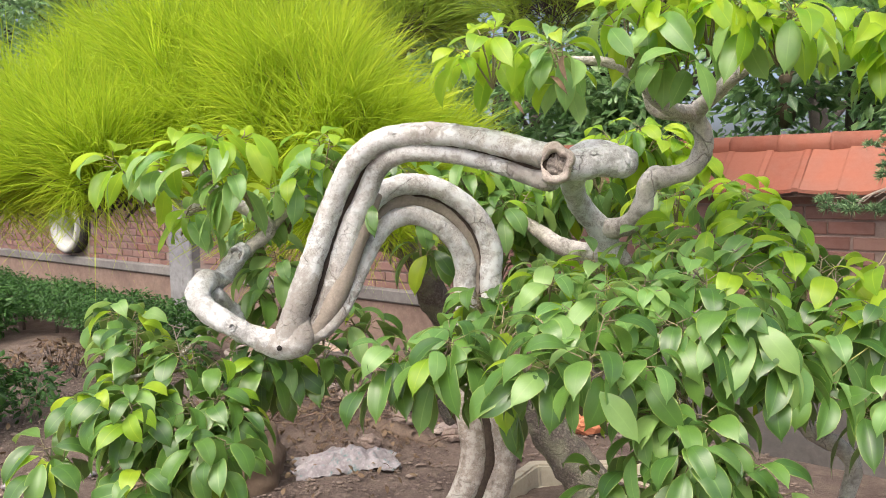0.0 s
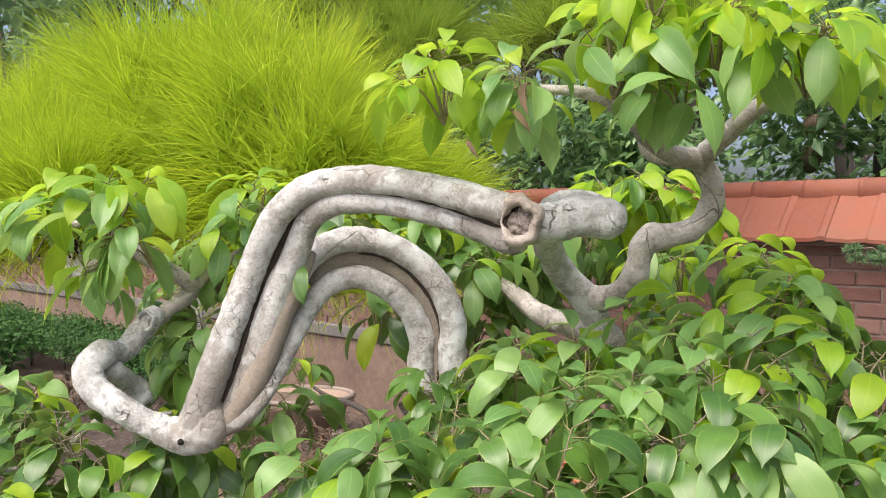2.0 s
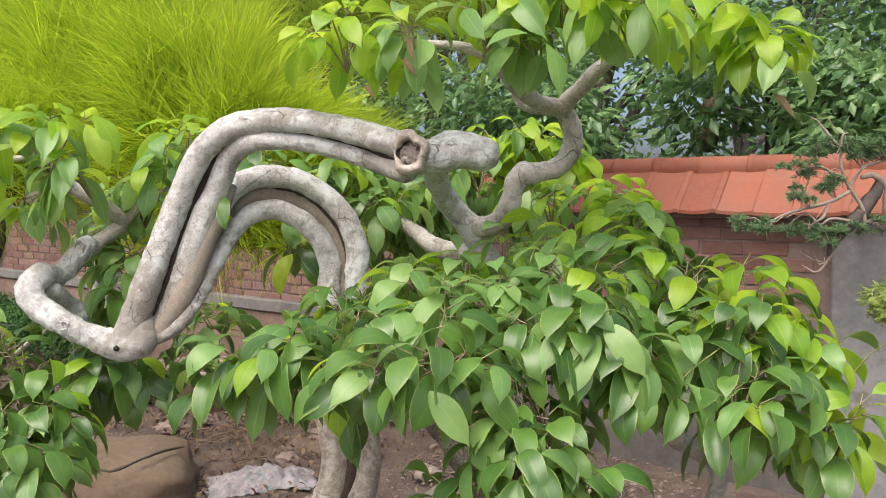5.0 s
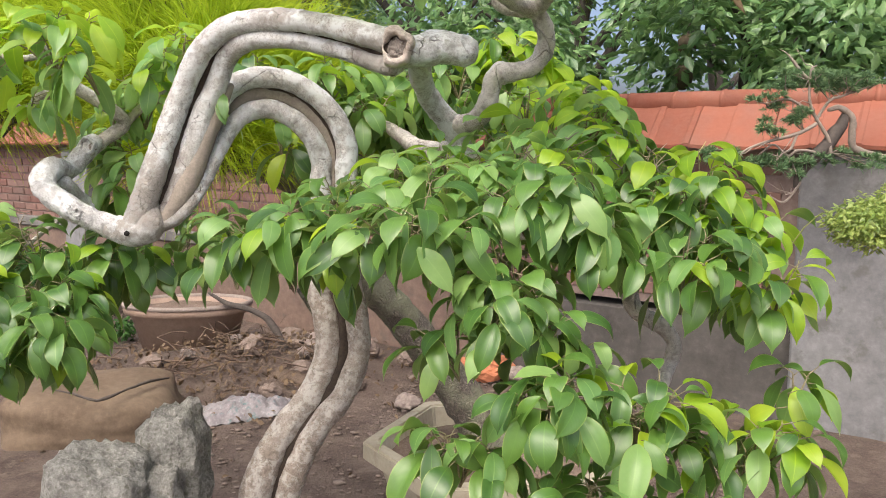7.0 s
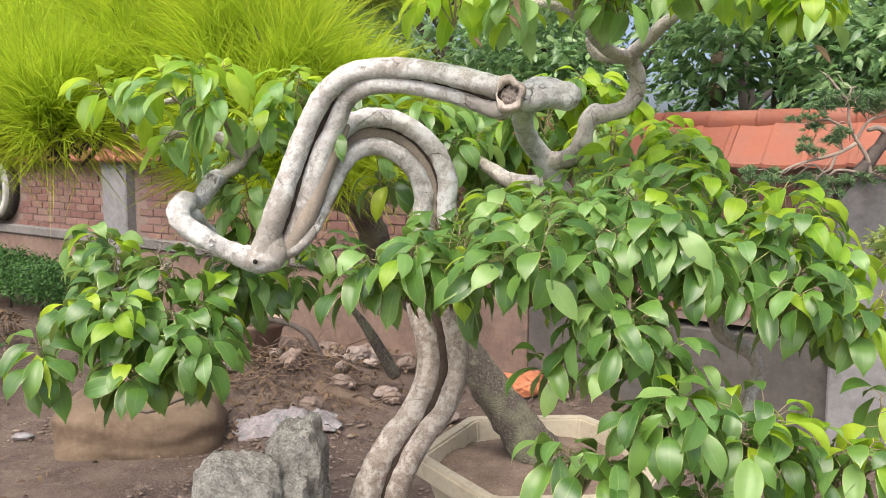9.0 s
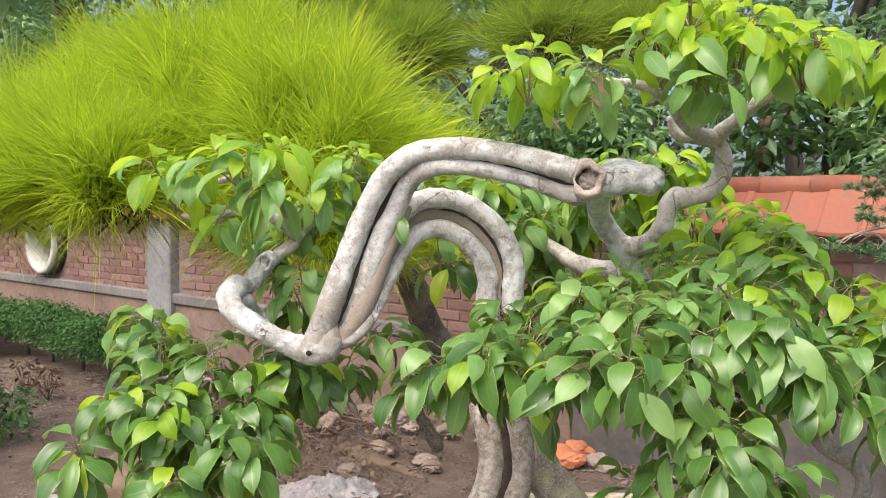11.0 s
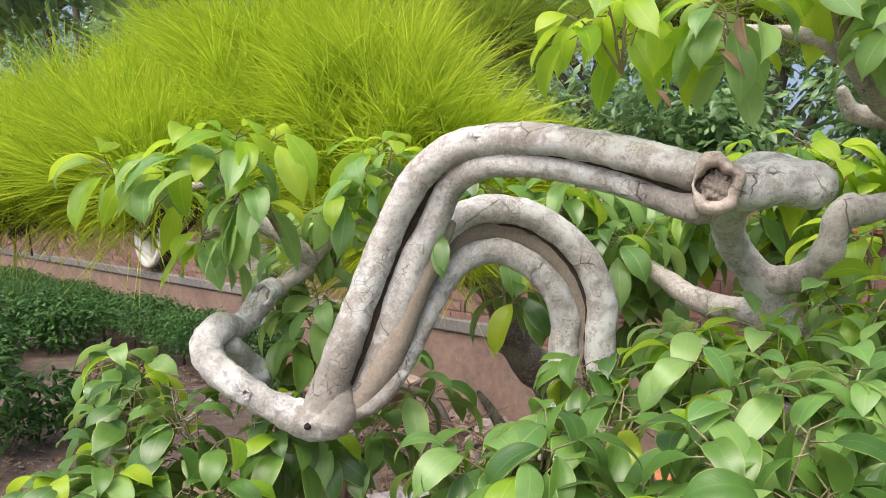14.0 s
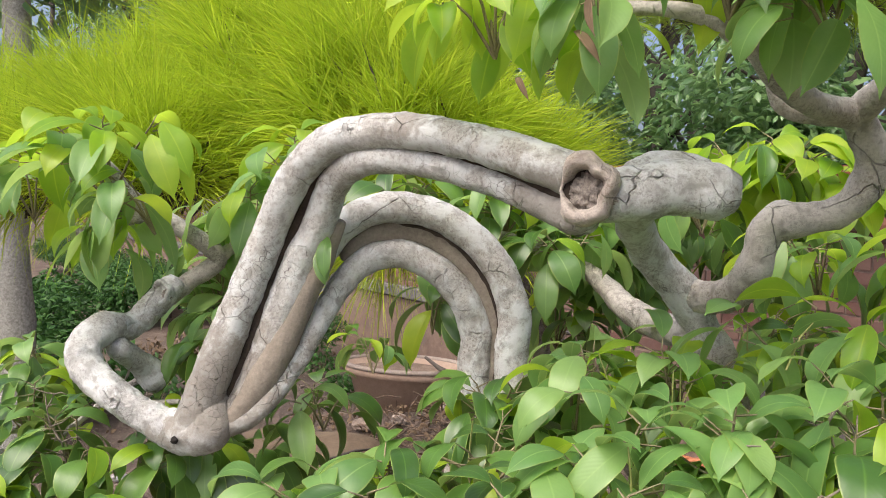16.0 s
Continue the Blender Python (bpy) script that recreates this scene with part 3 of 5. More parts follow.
part("elbow", tube([(-0.192, 0.868, 1.300), (-0.170, 0.868, 1.294), (-0.152, 0.870, 1.299), (-0.151, 0.872, 1.308), (-0.1495, 0.876, 1.318)], (0.012, 0.0155, 0.0166, 0.0155, 0.012), 26, 14, 0.11, 75), BARK, fig)
part("cut_stump", tube([(0.118, 0.802, 1.476), (0.131, 0.797, 1.477), (0.156, 0.808, 1.482), (0.172, 0.813, 1.4815), (0.184, 0.816, 1.481)], (0.014, 0.0155, 0.0157, 0.016, 0.0158), 26, 14, 0.1, 75), BARK_WHITE, fig, "pale cut branch stump")
part("side_stump", tube([(0.138, 0.828, 1.488), (0.153, 0.838, 1.4945), (0.168, 0.843, 1.494), (0.178, 0.84, 1.491)], (0.010, 0.0098, 0.0098, 0.009), 18, 8, 0.1, 80), BARK_WHITE, fig)


def knot(center, facing, r, thick):
    """A callus rolled round an old wound, with its rotten centre."""
    z = Vector(facing).normalized()
    m = z.to_track_quat("Z", "Y").to_matrix()
    bm = bmesh.new()
    rings = []
    for i in range(26):
        a = 2 * math.pi * i / 26
        rr = r * (1 + 0.28 * noise.noise((math.cos(a) * 1.5, math.sin(a) * 1.5, 2)))
        th = thick * (1 + 0.3 * noise.noise((math.cos(a) * 2, math.sin(a) * 2, 5)) - 0.8 * max(0.0, -math.cos(a)) ** 4)
        ring = []
        for k in range(10):
            b = 2 * math.pi * k / 10
            w = rr + th * math.cos(b)
            ring.append(bm.verts.new(Vector(center) + m @ Vector((w * math.cos(a) * 0.92, w * math.sin(a) * 1.05, th * 2.4 * math.sin(b)))))
        rings.append(ring)
    for i in range(26):
        p, q = rings[i], rings[(i + 1) % 26]
        for k in range(10):
            bm.faces.new((p[k], p[(k + 1) % 10], q[(k + 1) % 10], q[k]))
    bmesh.ops.recalc_face_normals(bm, faces=bm.faces)
    # flat disc within the ring; its dark colour gives the hollow its shade
    hollow = lump((r * 0.98, r * 0.98, thick * 0.3), 3, 3, 0.2, 2.0)
    bmesh.ops.transform(hollow, matrix=Matrix.Translation(Vector(center) - z * thick * 0.3) @ m.to_4x4(), verts=hollow.verts)
    core_ = lump((r * 0.74, r * 0.76, thick * 0.9), 3, 5, 0.5, 4.5)
    bmesh.ops.transform(core_, matrix=Matrix.Translation(Vector(center) + z * thick * 0.15 + m @ Vector((r * 0.2, -r * 0.22, 0))) @ m.to_4x4(), verts=core_.verts)
    return bm, hollow, core_


for c_, fc, r_, th_, mat_ in (((0.113, 0.781, 1.479), (-0.12, -1, 0.0), 0.0138, 0.005, bark_pale("pinkish_callus", (0.50, 0.44, 0.39))), ((-0.2355, 0.9435, 1.3835), (0.05, -0.93, 0.35), 0.0082, 0.0028, BARK_WHITE)):
    b1, b0, b2 = knot(c_, fc, r_, th_)
    k_ = part("knot", b1, mat_, fig, "rolled callus round a wound")
    part("hollow", b0, HEART_SHADE, k_, "rotten hollow, a dark disc for its deep shade")
    part("knot_core", b2, KNOTWOOD, k_, "splintered grey knot centre")
# flat near-black bead on the bark; its colour stands for the hole's shade
part("bore_hole", lump((0.0028, 0.0014, 0.0028), 2, 3, 0.25), HOLE_SHADE, fig, "small bark hole, a bead in the colour of its shade").location = (-0.169, 0.8522, 1.2945)
part("scar", knot((-0.2182, 0.8545, 1.3166), (0.0, -1.0, 0.1), 0.0036, 0.0009)[0], BARK_WHITE, fig, "small round healed scar")
for p_, yaw_, sc_ in (((-0.0715, 0.889, 1.441), 3.0, 0.62), ((-0.0775, 0.888, 1.432), 3.5, 0.55)):
    leaf_ = new("leaf", LEAF_MESH[LEAF.name][4])
    leaf_.parent = fig
    leaf_.matrix_local = Matrix.Translation(p_) @ Euler((0, 0.2, yaw_)).to_matrix().to_4x4() @ Matrix.Scale(sc_, 4)


BRANCHES = [
    ([(0.137, 0.835, 1.474), (0.143, 0.885, 1.452), (0.158, 0.912, 1.430), (0.178, 0.925, 1.408), (0.191, 0.93, 1.385), (0.21, 0.93, 1.355), (0.22, 0.92, 1.31)], (0.0125, 0.012, 0.0125, 0.0138, 0.0125, 0.0115, 0.012), BARK),
    ([(0.178, 0.926, 1.410), (0.196, 0.908, 1.411), (0.209, 0.890, 1.421), (0.216, 0.883, 1.438), (0.220, 0.882, 1.456), (0.229, 0.882, 1.464), (0.244, 0.884, 1.466), (0.261, 0.884, 1.471), (0.273, 0.880, 1.483), (0.277, 0.876, 1.500), (0.271, 0.872, 1.518), (0.262, 0.864, 1.530)], (0.0118, 0.0112, 0.0118, 0.0108, 0.0112, 0.0106, 0.0112, 0.0132, 0.0114, 0.0102, 0.0106, 0.0098, 0.0104, 0.0096, 0.0104, 0.0092, 0.0104), BARK_LIMB),
    ([(0.262, 0.864, 1.528), (0.232, 0.830, 1.531), (0.208, 0.800, 1.540), (0.192, 0.790, 1.556), (0.16, 0.785, 1.572), (0.11, 0.79, 1.576)], (0.009, 0.0075, 0.0065, 0.0055, 0.0045, 0.003), BARK_LIMB),
    ([(0.262, 0.864, 1.528), (0.274, 0.840, 1.543), (0.287, 0.820, 1.558), (0.306, 0.800, 1.572), (0.347, 0.800, 1.579), (0.386, 0.800, 1.573), (0.425, 0.79, 1.565)], (0.009, 0.0075, 0.007, 0.006, 0.005, 0.004, 0.003), BARK_LIMB),
    ([(0.267, 0.868, 1.527), (0.244, 0.872, 1.530), (0.226, 0.876, 1.535), (0.216, 0.872, 1.55)], (0.0075, 0.0075, 0.007, 0.004), BARK_LIMB),
    ([(0.205, 0.925, 1.366), (0.181, 0.945, 1.379), (0.166, 0.970, 1.379), (0.151, 1.000, 1.381), (0.133, 1.030, 1.389), (0.121, 1.050, 1.399), (0.10, 1.065, 1.412), (0.06, 1.06, 1.43), (0.02, 1.05, 1.44)], (0.012, 0.0118, 0.0112, 0.0115, 0.0105, 0.009, 0.007, 0.0055, 0.004), BARK_LIMB),
    ([(0.22, 0.92, 1.31), (0.25, 0.88, 1.290), (0.301, 0.835, 1.264), (0.326, 0.830, 1.268), (0.356, 0.830, 1.243), (0.366, 0.820, 1.213), (0.394, 0.818, 1.195), (0.410, 0.818, 1.174), (0.400, 0.81, 1.145), (0.36, 0.75, 1.12), (0.30, 0.68, 1.13)], (0.011, 0.011, 0.0105, 0.010, 0.0095, 0.009, 0.0085, 0.008, 0.0075, 0.006, 0.004), BARK_LIMB),
    ([(-0.238, 0.958, 1.379), (-0.226, 0.972, 1.393), (-0.207, 0.985, 1.410), (-0.217, 0.970, 1.428), (-0.248, 0.950, 1.451), (-0.261, 0.930, 1.467), (-0.262, 0.910, 1.486), (-0.280, 0.890, 1.50)], (0.0085, 0.008, 0.008, 0.0075, 0.0075, 0.0065, 0.005, 0.0035), BARK_LIMB),
    ([(-0.255, 0.942, 1.447), (-0.283, 0.940, 1.439), (-0.303, 0.950, 1.425), (-0.33, 0.94, 1.44)], (0.006, 0.0055, 0.005, 0.003), BARK_LIMB),
    ([(-0.262, 0.912, 1.484), (-0.285, 0.905, 1.478), (-0.318, 0.9, 1.482)], (0.004, 0.0035, 0.0025), BARK_LIMB),
    ([(-0.25, 0.905, 1.345), (-0.247, 0.928, 1.329), (-0.244, 0.938, 1.32), (-0.238, 0.942, 1.312)], (0.0095, 0.0095, 0.0125, 0.0125), BARK),
    ([(-0.247, 0.935, 1.315), (-0.275, 0.925, 1.295), (-0.31, 0.90, 1.265), (-0.36, 0.88, 1.255)], (0.003, 0.0028, 0.0024, 0.0016), BARK_LIMB),
    ([(-0.262, 0.93, 1.307), (-0.235, 0.915, 1.30), (-0.20, 0.91, 1.305)], (0.0035, 0.003, 0.002), BARK_LIMB),
    ([(-0.205, 0.985, 1.412), (-0.19, 1.0, 1.43), (-0.16, 1.01, 1.45), (-0.12, 1.01, 1.47)], (0.006, 0.005, 0.004, 0.003), BARK_LIMB),
    ([(0.05, 0.945, 1.24), (0.04, 0.89, 1.26), (0.02, 0.82, 1.28), (0.0, 0.77, 1.29)], (0.008, 0.006, 0.0045, 0.003), BARK_LIMB),
    ([(0.25, 0.88, 1.29), (0.20, 0.80, 1.30), (0.14, 0.72, 1.30)], (0.006, 0.005, 0.003), BARK_LIMB),
    ([(0.301, 0.835, 1.265), (0.33, 0.79, 1.30), (0.36, 0.75, 1.31), (0.42, 0.72, 1.29)], (0.006, 0.005, 0.004, 0.003), BARK_LIMB),
]
for pts_, rad_, mat_ in BRANCHES:
    part("branch", tube(pts_, rad_, 14, 8, 0.14, 80), mat_, fig)

# sprays of leaves: centre, half width, half height, number of leaves, share of young leaves
SPRAYS = [
    (0.006, 0.755, 1.297, 0.063, 0.046, 34, 0.2), (0.121, 0.660, 1.313, 0.066, 0.051, 38, 0.15), (0.193, 0.650, 1.252, 0.060, 0.042, 26, 0.08),
    (0.241, 0.720, 1.327, 0.071, 0.049, 40, 0.2), (0.336, 0.760, 1.323, 0.075, 0.046, 40, 0.25), (0.316, 0.840, 1.392, 0.070, 0.044, 28, 0.5),
    (0.388, 0.700, 1.312, 0.059, 0.048, 34, 0.3), (0.455, 0.690, 1.251, 0.042, 0.047, 20, 0.7), 
    (0.164, 0.660, 1.207, 0.042, 0.030, 9, 0.05), (0.159, 0.600, 1.143, 0.037, 0.037, 20, 0.1), (0.227, 0.580, 1.189, 0.054, 0.041, 30, 0.15),
    (0.309, 0.600, 1.160, 0.060, 0.046, 36, 0.2), (0.413, 0.620, 1.129, 0.053, 0.038, 30, 0.35), (0.246, 0.560, 1.112, 0.065, 0.036, 30, 0.1),
    (0.06, 0.80, 1.322, 0.05, 0.03, 18, 0.3), (0.11, 0.83, 1.347, 0.05, 0.03, 18, 0.35), (0.17, 0.85, 1.352, 0.055, 0.032, 20, 0.35), (0.13, 0.74, 1.337, 0.05, 0.03, 18, 0.25),
    (0.24, 0.86, 1.386, 0.05, 0.033, 12, 0.5), (0.19, 0.76, 1.345, 0.05, 0.03, 18, 0.2), (0.27, 0.78, 1.364, 0.06, 0.034, 22, 0.3), (0.33, 0.86, 1.410, 0.055, 0.035, 14, 0.6),
    (0.37, 0.80, 1.372, 0.055, 0.035, 15, 0.6), (0.42, 0.77, 1.342, 0.045, 0.04, 18, 0.75), (0.46, 0.74, 1.298, 0.04, 0.04, 16, 0.75), (0.05, 0.90, 1.318, 0.04, 0.028, 12, 0.2),
    (0.12, 0.93, 1.345, 0.04, 0.028, 12, 0.2), (0.23, 0.93, 1.375, 0.04, 0.03, 14, 0.2), (0.22, 0.67, 1.285, 0.05, 0.04, 20, 0.1), (0.30, 0.70, 1.300, 0.05, 0.045, 20, 0.15),
    (0.36, 0.66, 1.275, 0.05, 0.045, 20, 0.2), (0.23, 0.62, 1.222, 0.05, 0.03, 16, 0.05), (0.05, 0.73, 1.282, 0.05, 0.03, 14, 0.15), (-0.04, 0.75, 1.275, 0.035, 0.03, 10, 0.25),
    (0.454, 0.640, 1.175, 0.022, 0.030, 6, 0.4), (0.34, 0.58, 1.09, 0.06, 0.035, 24, 0.15),
    (0.057, 0.800, 1.580, 0.044, 0.034, 20, 1.0), (0.119, 0.750, 1.560, 0.036, 0.036, 15, 0.3), (0.179, 0.760, 1.600, 0.046, 0.044, 28, 0.65),
    (0.206, 0.760, 1.636, 0.037, 0.023, 14, 0.8), (0.241, 0.730, 1.598, 0.048, 0.037, 28, 0.55), (0.296, 0.720, 1.585, 0.043, 0.034, 22, 0.5),
    (0.373, 0.780, 1.592, 0.052, 0.033, 24, 1.0), (0.426, 0.770, 1.568, 0.037, 0.037, 20, 1.0), (0.222, 0.740, 1.568, 0.040, 0.024, 10, 0.1),
    (-0.242, 0.870, 1.492, 0.060, 0.038, 20, 0.85), (-0.330, 0.900, 1.475, 0.045, 0.042, 13, 0.85), (-0.195, 0.860, 1.462, 0.035, 0.030, 11, 0.3),
    (-0.305, 0.945, 1.432, 0.055, 0.03, 12, 0.5), (-0.20, 1.0, 1.355, 0.045, 0.05, 18, 0.05),
    (-0.41, 1.010, 1.287, 0.05, 0.04, 20, 0.5), (-0.36, 0.93, 1.265, 0.05, 0.035, 18, 0.35), (-0.341, 0.850, 1.222, 0.070, 0.048, 36, 0.3), (-0.267, 0.865, 1.268, 0.055, 0.032, 24, 0.4), (-0.305, 0.79, 1.228, 0.055, 0.04, 24, 0.35), (-0.215, 0.78, 1.197, 0.045, 0.035, 18, 0.15), (-0.28, 0.79, 1.185, 0.05, 0.038, 20, 0.15), (-0.249, 0.835, 1.222, 0.063, 0.048, 36, 0.3),
    (-0.206, 0.935, 1.268, 0.055, 0.030, 18, 0.1), (-0.264, 0.830, 1.178, 0.051, 0.038, 20, 0.05), (-0.384, 0.790, 1.196, 0.036, 0.036, 12, 0.3), (-0.169, 0.930, 1.240, 0.040, 0.030, 12, 0.0),
    (-0.144, 1.000, 1.487, 0.052, 0.034, 20, 0.55), (-0.190, 1.000, 1.446, 0.052, 0.052, 22, 0.3), (-0.230, 1.020, 1.398, 0.047, 0.047, 20, 0.05),
    (0.032, 1.050, 1.466, 0.061, 0.034, 28, 0.3), (0.118, 1.150, 1.449, 0.071, 0.052, 40, 0.1), (0.162, 1.160, 1.410, 0.050, 0.050, 26, 0.05),
    (-0.027, 1.030, 1.385, 0.030, 0.045, 8, 0.3), (0.254, 1.050, 1.508, 0.042, 0.030, 18, 0.95), (0.30, 1.08, 1.488, 0.035, 0.025, 12, 0.9), (-0.203, 0.980, 1.332, 0.034, 0.040, 12, 0.2), (-0.097, 0.950, 1.298, 0.030, 0.025, 7, 0.3), (0.20, 1.06, 1.47, 0.04, 0.03, 14, 0.4),
    (-0.06, 1.04, 1.475, 0.05, 0.03, 20, 0.35), (0.085, 1.13, 1.42, 0.05, 0.04, 20, 0.2), (0.09, 1.03, 1.43, 0.04, 0.03, 14, 0.2), (0.13, 1.16, 1.385, 0.05, 0.045, 20, 0.1), (0.075, 1.13, 1.355, 0.045, 0.04, 16, 0.1), (0.21, 1.17, 1.435, 0.05, 0.035, 16, 0.25), (0.25, 1.15, 1.445, 0.045, 0.035, 18, 0.3), (0.29, 1.16, 1.45, 0.035, 0.03, 14, 0.35), (0.26, 1.16, 1.405, 0.045, 0.035, 16, 0.15),
    (-0.205, 0.92, 1.246, 0.05, 0.03, 18, 0.15), (-0.16, 0.96, 1.25, 0.04, 0.03, 10, 0.2), (-0.175, 1.13, 1.244, 0.02, 0.025, 4, 0.0),
    (-0.2, 1.413, 1.241, 0.045, 0.035, 10, 0.5), (-0.153, 1.3, 1.425, 0.008, 0.01, 2, 0.0),
    (0.275, 0.965, 1.428, 0.042, 0.028, 14, 0.45), (0.325, 0.935, 1.432, 0.04, 0.025, 12, 0.6), (0.222, 1.06, 1.512, 0.032, 0.022, 10, 1.0),
]
NEAR_SPRAYS = range(0, 25)
rng = random.Random(11)
for si, (cx, cy, cz, rw, rh, count, young) in enumerate(SPRAYS):
    twigs = bmesh.new()
    root = Vector((cx, cy + rw * 0.25, cz - rh * 0.8))
    stuff = {LEAF.name: [], LEAF_YOUNG.name: [], LEAF_UPPER_LIT.name: []}
    singles = []
    left = int(count * (1.6 if cz > 1.53 else 1.95 if cx > -0.05 else 1.6))
    while left > 0:
        # one shoot end: a whorl of leaves that arch out and hang their tips
        u, a, q = rng.uniform(-0.45, 1.0), rng.uniform(0, 6.283), rng.uniform(0.35, 1.0)
        w = math.sqrt(max(0.0, 1 - u * u))
        tip = Vector((cx + rw * w * math.cos(a) * q * 0.8, cy + rw * w * math.sin(a) * q * 0.8, cz + rh * u * q * 0.9 + 0.008))
        thin_twigs(twigs, root, tip, 0.0013, rh * 0.15)
        whorl = min(left, rng.randint(4, 7))
        left -= whorl
        turn0 = rng.uniform(0, 6.283)
        for k in range(whorl):
            age = k / max(1, whorl - 1)
            phi = turn0 + k * 2.4 + rng.gauss(0, 0.25)
            out = Vector((math.cos(phi) + 1.0 * q * w * math.cos(a), math.sin(phi) + 1.0 * q * w * math.sin(a), 0))
            out = out.normalized() if out.length > 0.05 else Vector((math.cos(a), math.sin(a), 0))
            base = tip + out * rng.uniform(0.006, 0.013) + Vector((0, 0, 0.006 - 0.02 * age))
            thin_twigs(twigs, tip - Vector((0, 0, 0.012 * age)), base, 0.0007)
            yaw = math.atan2(out.y, out.x) - math.pi / 2 + rng.gauss(0, 0.2)
            if age < 0.2 and u > 0.2:
                shape = rng.choice((6, 7, 0, 9))
            elif age < 0.6:
                shape = rng.choice((0, 1, 2, 7, 3, 4))
            else:
                shape = rng.choice((1, 2, 3, 4, 4, 8, 3) if u > -0.1 else (3, 4, 4, 5, 8))
            size = rng.uniform(0.62, 0.9) + 0.26 * age
            m = Matrix.Translation(base) @ Euler((rng.gauss(0, 0.16), rng.gauss(0, 0.3), yaw)).to_matrix().to_4x4() @ Matrix.Scale(size * (0.88 if cz > 1.53 else 0.92 if cy < 0.72 else 1.0), 4)
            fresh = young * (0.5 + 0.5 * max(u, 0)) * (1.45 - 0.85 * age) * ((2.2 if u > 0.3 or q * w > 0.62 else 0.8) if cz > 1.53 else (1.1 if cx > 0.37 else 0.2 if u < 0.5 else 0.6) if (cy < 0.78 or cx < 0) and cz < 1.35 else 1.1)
            # upper leaves take the paler skylit green, lower ones mostly the darker mature green
            mat_ = LEAF_YOUNG if rng.random() < fresh else LEAF_UPPER_LIT if cz > 1.53 or (cz > 1.33 and u > 0.1) or (cx < -0.15 and cz > 1.4) or rng.random() < (0.25 if cx > 0 else 0.1) else LEAF
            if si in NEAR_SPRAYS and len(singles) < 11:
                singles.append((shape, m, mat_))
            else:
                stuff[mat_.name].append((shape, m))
    spray = part("leaf_spray", twigs, TWIG, fig)
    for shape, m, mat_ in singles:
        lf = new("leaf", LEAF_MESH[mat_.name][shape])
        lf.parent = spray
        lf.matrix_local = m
    for mat_ in (LEAF, LEAF_YOUNG, LEAF_UPPER_LIT):
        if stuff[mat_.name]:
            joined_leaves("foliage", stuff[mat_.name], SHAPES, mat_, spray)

# thin young shoots standing out of the pads
shoots = bmesh.new()
for _ in range(34):
    cx, cy, cz, rw, rh, count, young = rng.choice(SPRAYS[:38])
    a_ = Vector((cx + rng.uniform(-rw, rw) * 0.6, cy + rng.uniform(-rw, rw) * 0.5, cz - rh * 0.2))
    b_ = a_ + Vector((rng.gauss(0.006, 0.012), rng.gauss(-0.004, 0.01), rng.uniform(0.02, 0.04)))
    thin_twigs(shoots, a_, b_, 0.0009, rng.uniform(-0.006, 0.006))
tagged(part("young_growth", shoots, SHOOT, fig), "thin yellow-green young shoots", kind="stuff")

# bare pale twig ends among the leaves of the main pad
bare = bmesh.new()
for cx, cy, cz in ((0.235, 0.735, 1.352), (0.26, 0.76, 1.372), (0.285, 0.74, 1.36), (0.30, 0.79, 1.392), (0.21, 0.70, 1.338), (0.335, 0.80, 1.388), (0.36, 0.77, 1.372), (0.17, 0.70, 1.345), (-0.27, 0.87, 1.30), (-0.22, 0.89, 1.305)):
    p_ = Vector((cx, cy, cz - 0.045))
    for step in range(5):
        q_ = p_ + Vector((rng.gauss(0, 0.007), rng.gauss(0, 0.006), rng.uniform(0.008, 0.014)))
        thin_twigs(bare, p_, q_, 0.0012 - 0.0001 * step)
        for _ in range(2):
            thin_twigs(bare, q_, q_ + Vector((rng.gauss(0, 0.012), rng.gauss(0, 0.01), rng.uniform(-0.004, 0.014))), 0.0008, rng.uniform(-0.002, 0.002))
        p_ = q_
tagged(part("dead_twig", bare, BARK_JUN, fig, "bare pale dead twig ends"), kind="stuff")

# a few withered leaves
for (x, y, z), yaw, s in (((0.232, 0.60, 1.215), 0.4, 0.9), ((0.12, 0.745, 1.572), 2.5, 1.1), ((0.105, 0.752, 1.556), 3.4, 0.8), ((0.35, 0.62, 1.155), 1.0, 0.8), ((0.01, 0.75, 1.268), 3.0, 0.8), ((0.075, 0.775, 1.537), 3.2, 0.6), ((0.43, 0.765, 1.53), 2.9, 1.0)):
    joined_leaves("withered_leaf", [(8, Matrix.Translation((x, y, z)) @ Euler((0.2, 0.5, yaw)).to_matrix().to_4x4() @ Matrix.Diagonal((0.26 * s, 0.75 * s, 0.85 * s, 1)))], SHAPES, LEAF_DRY, fig, "curled brown withered leaf")


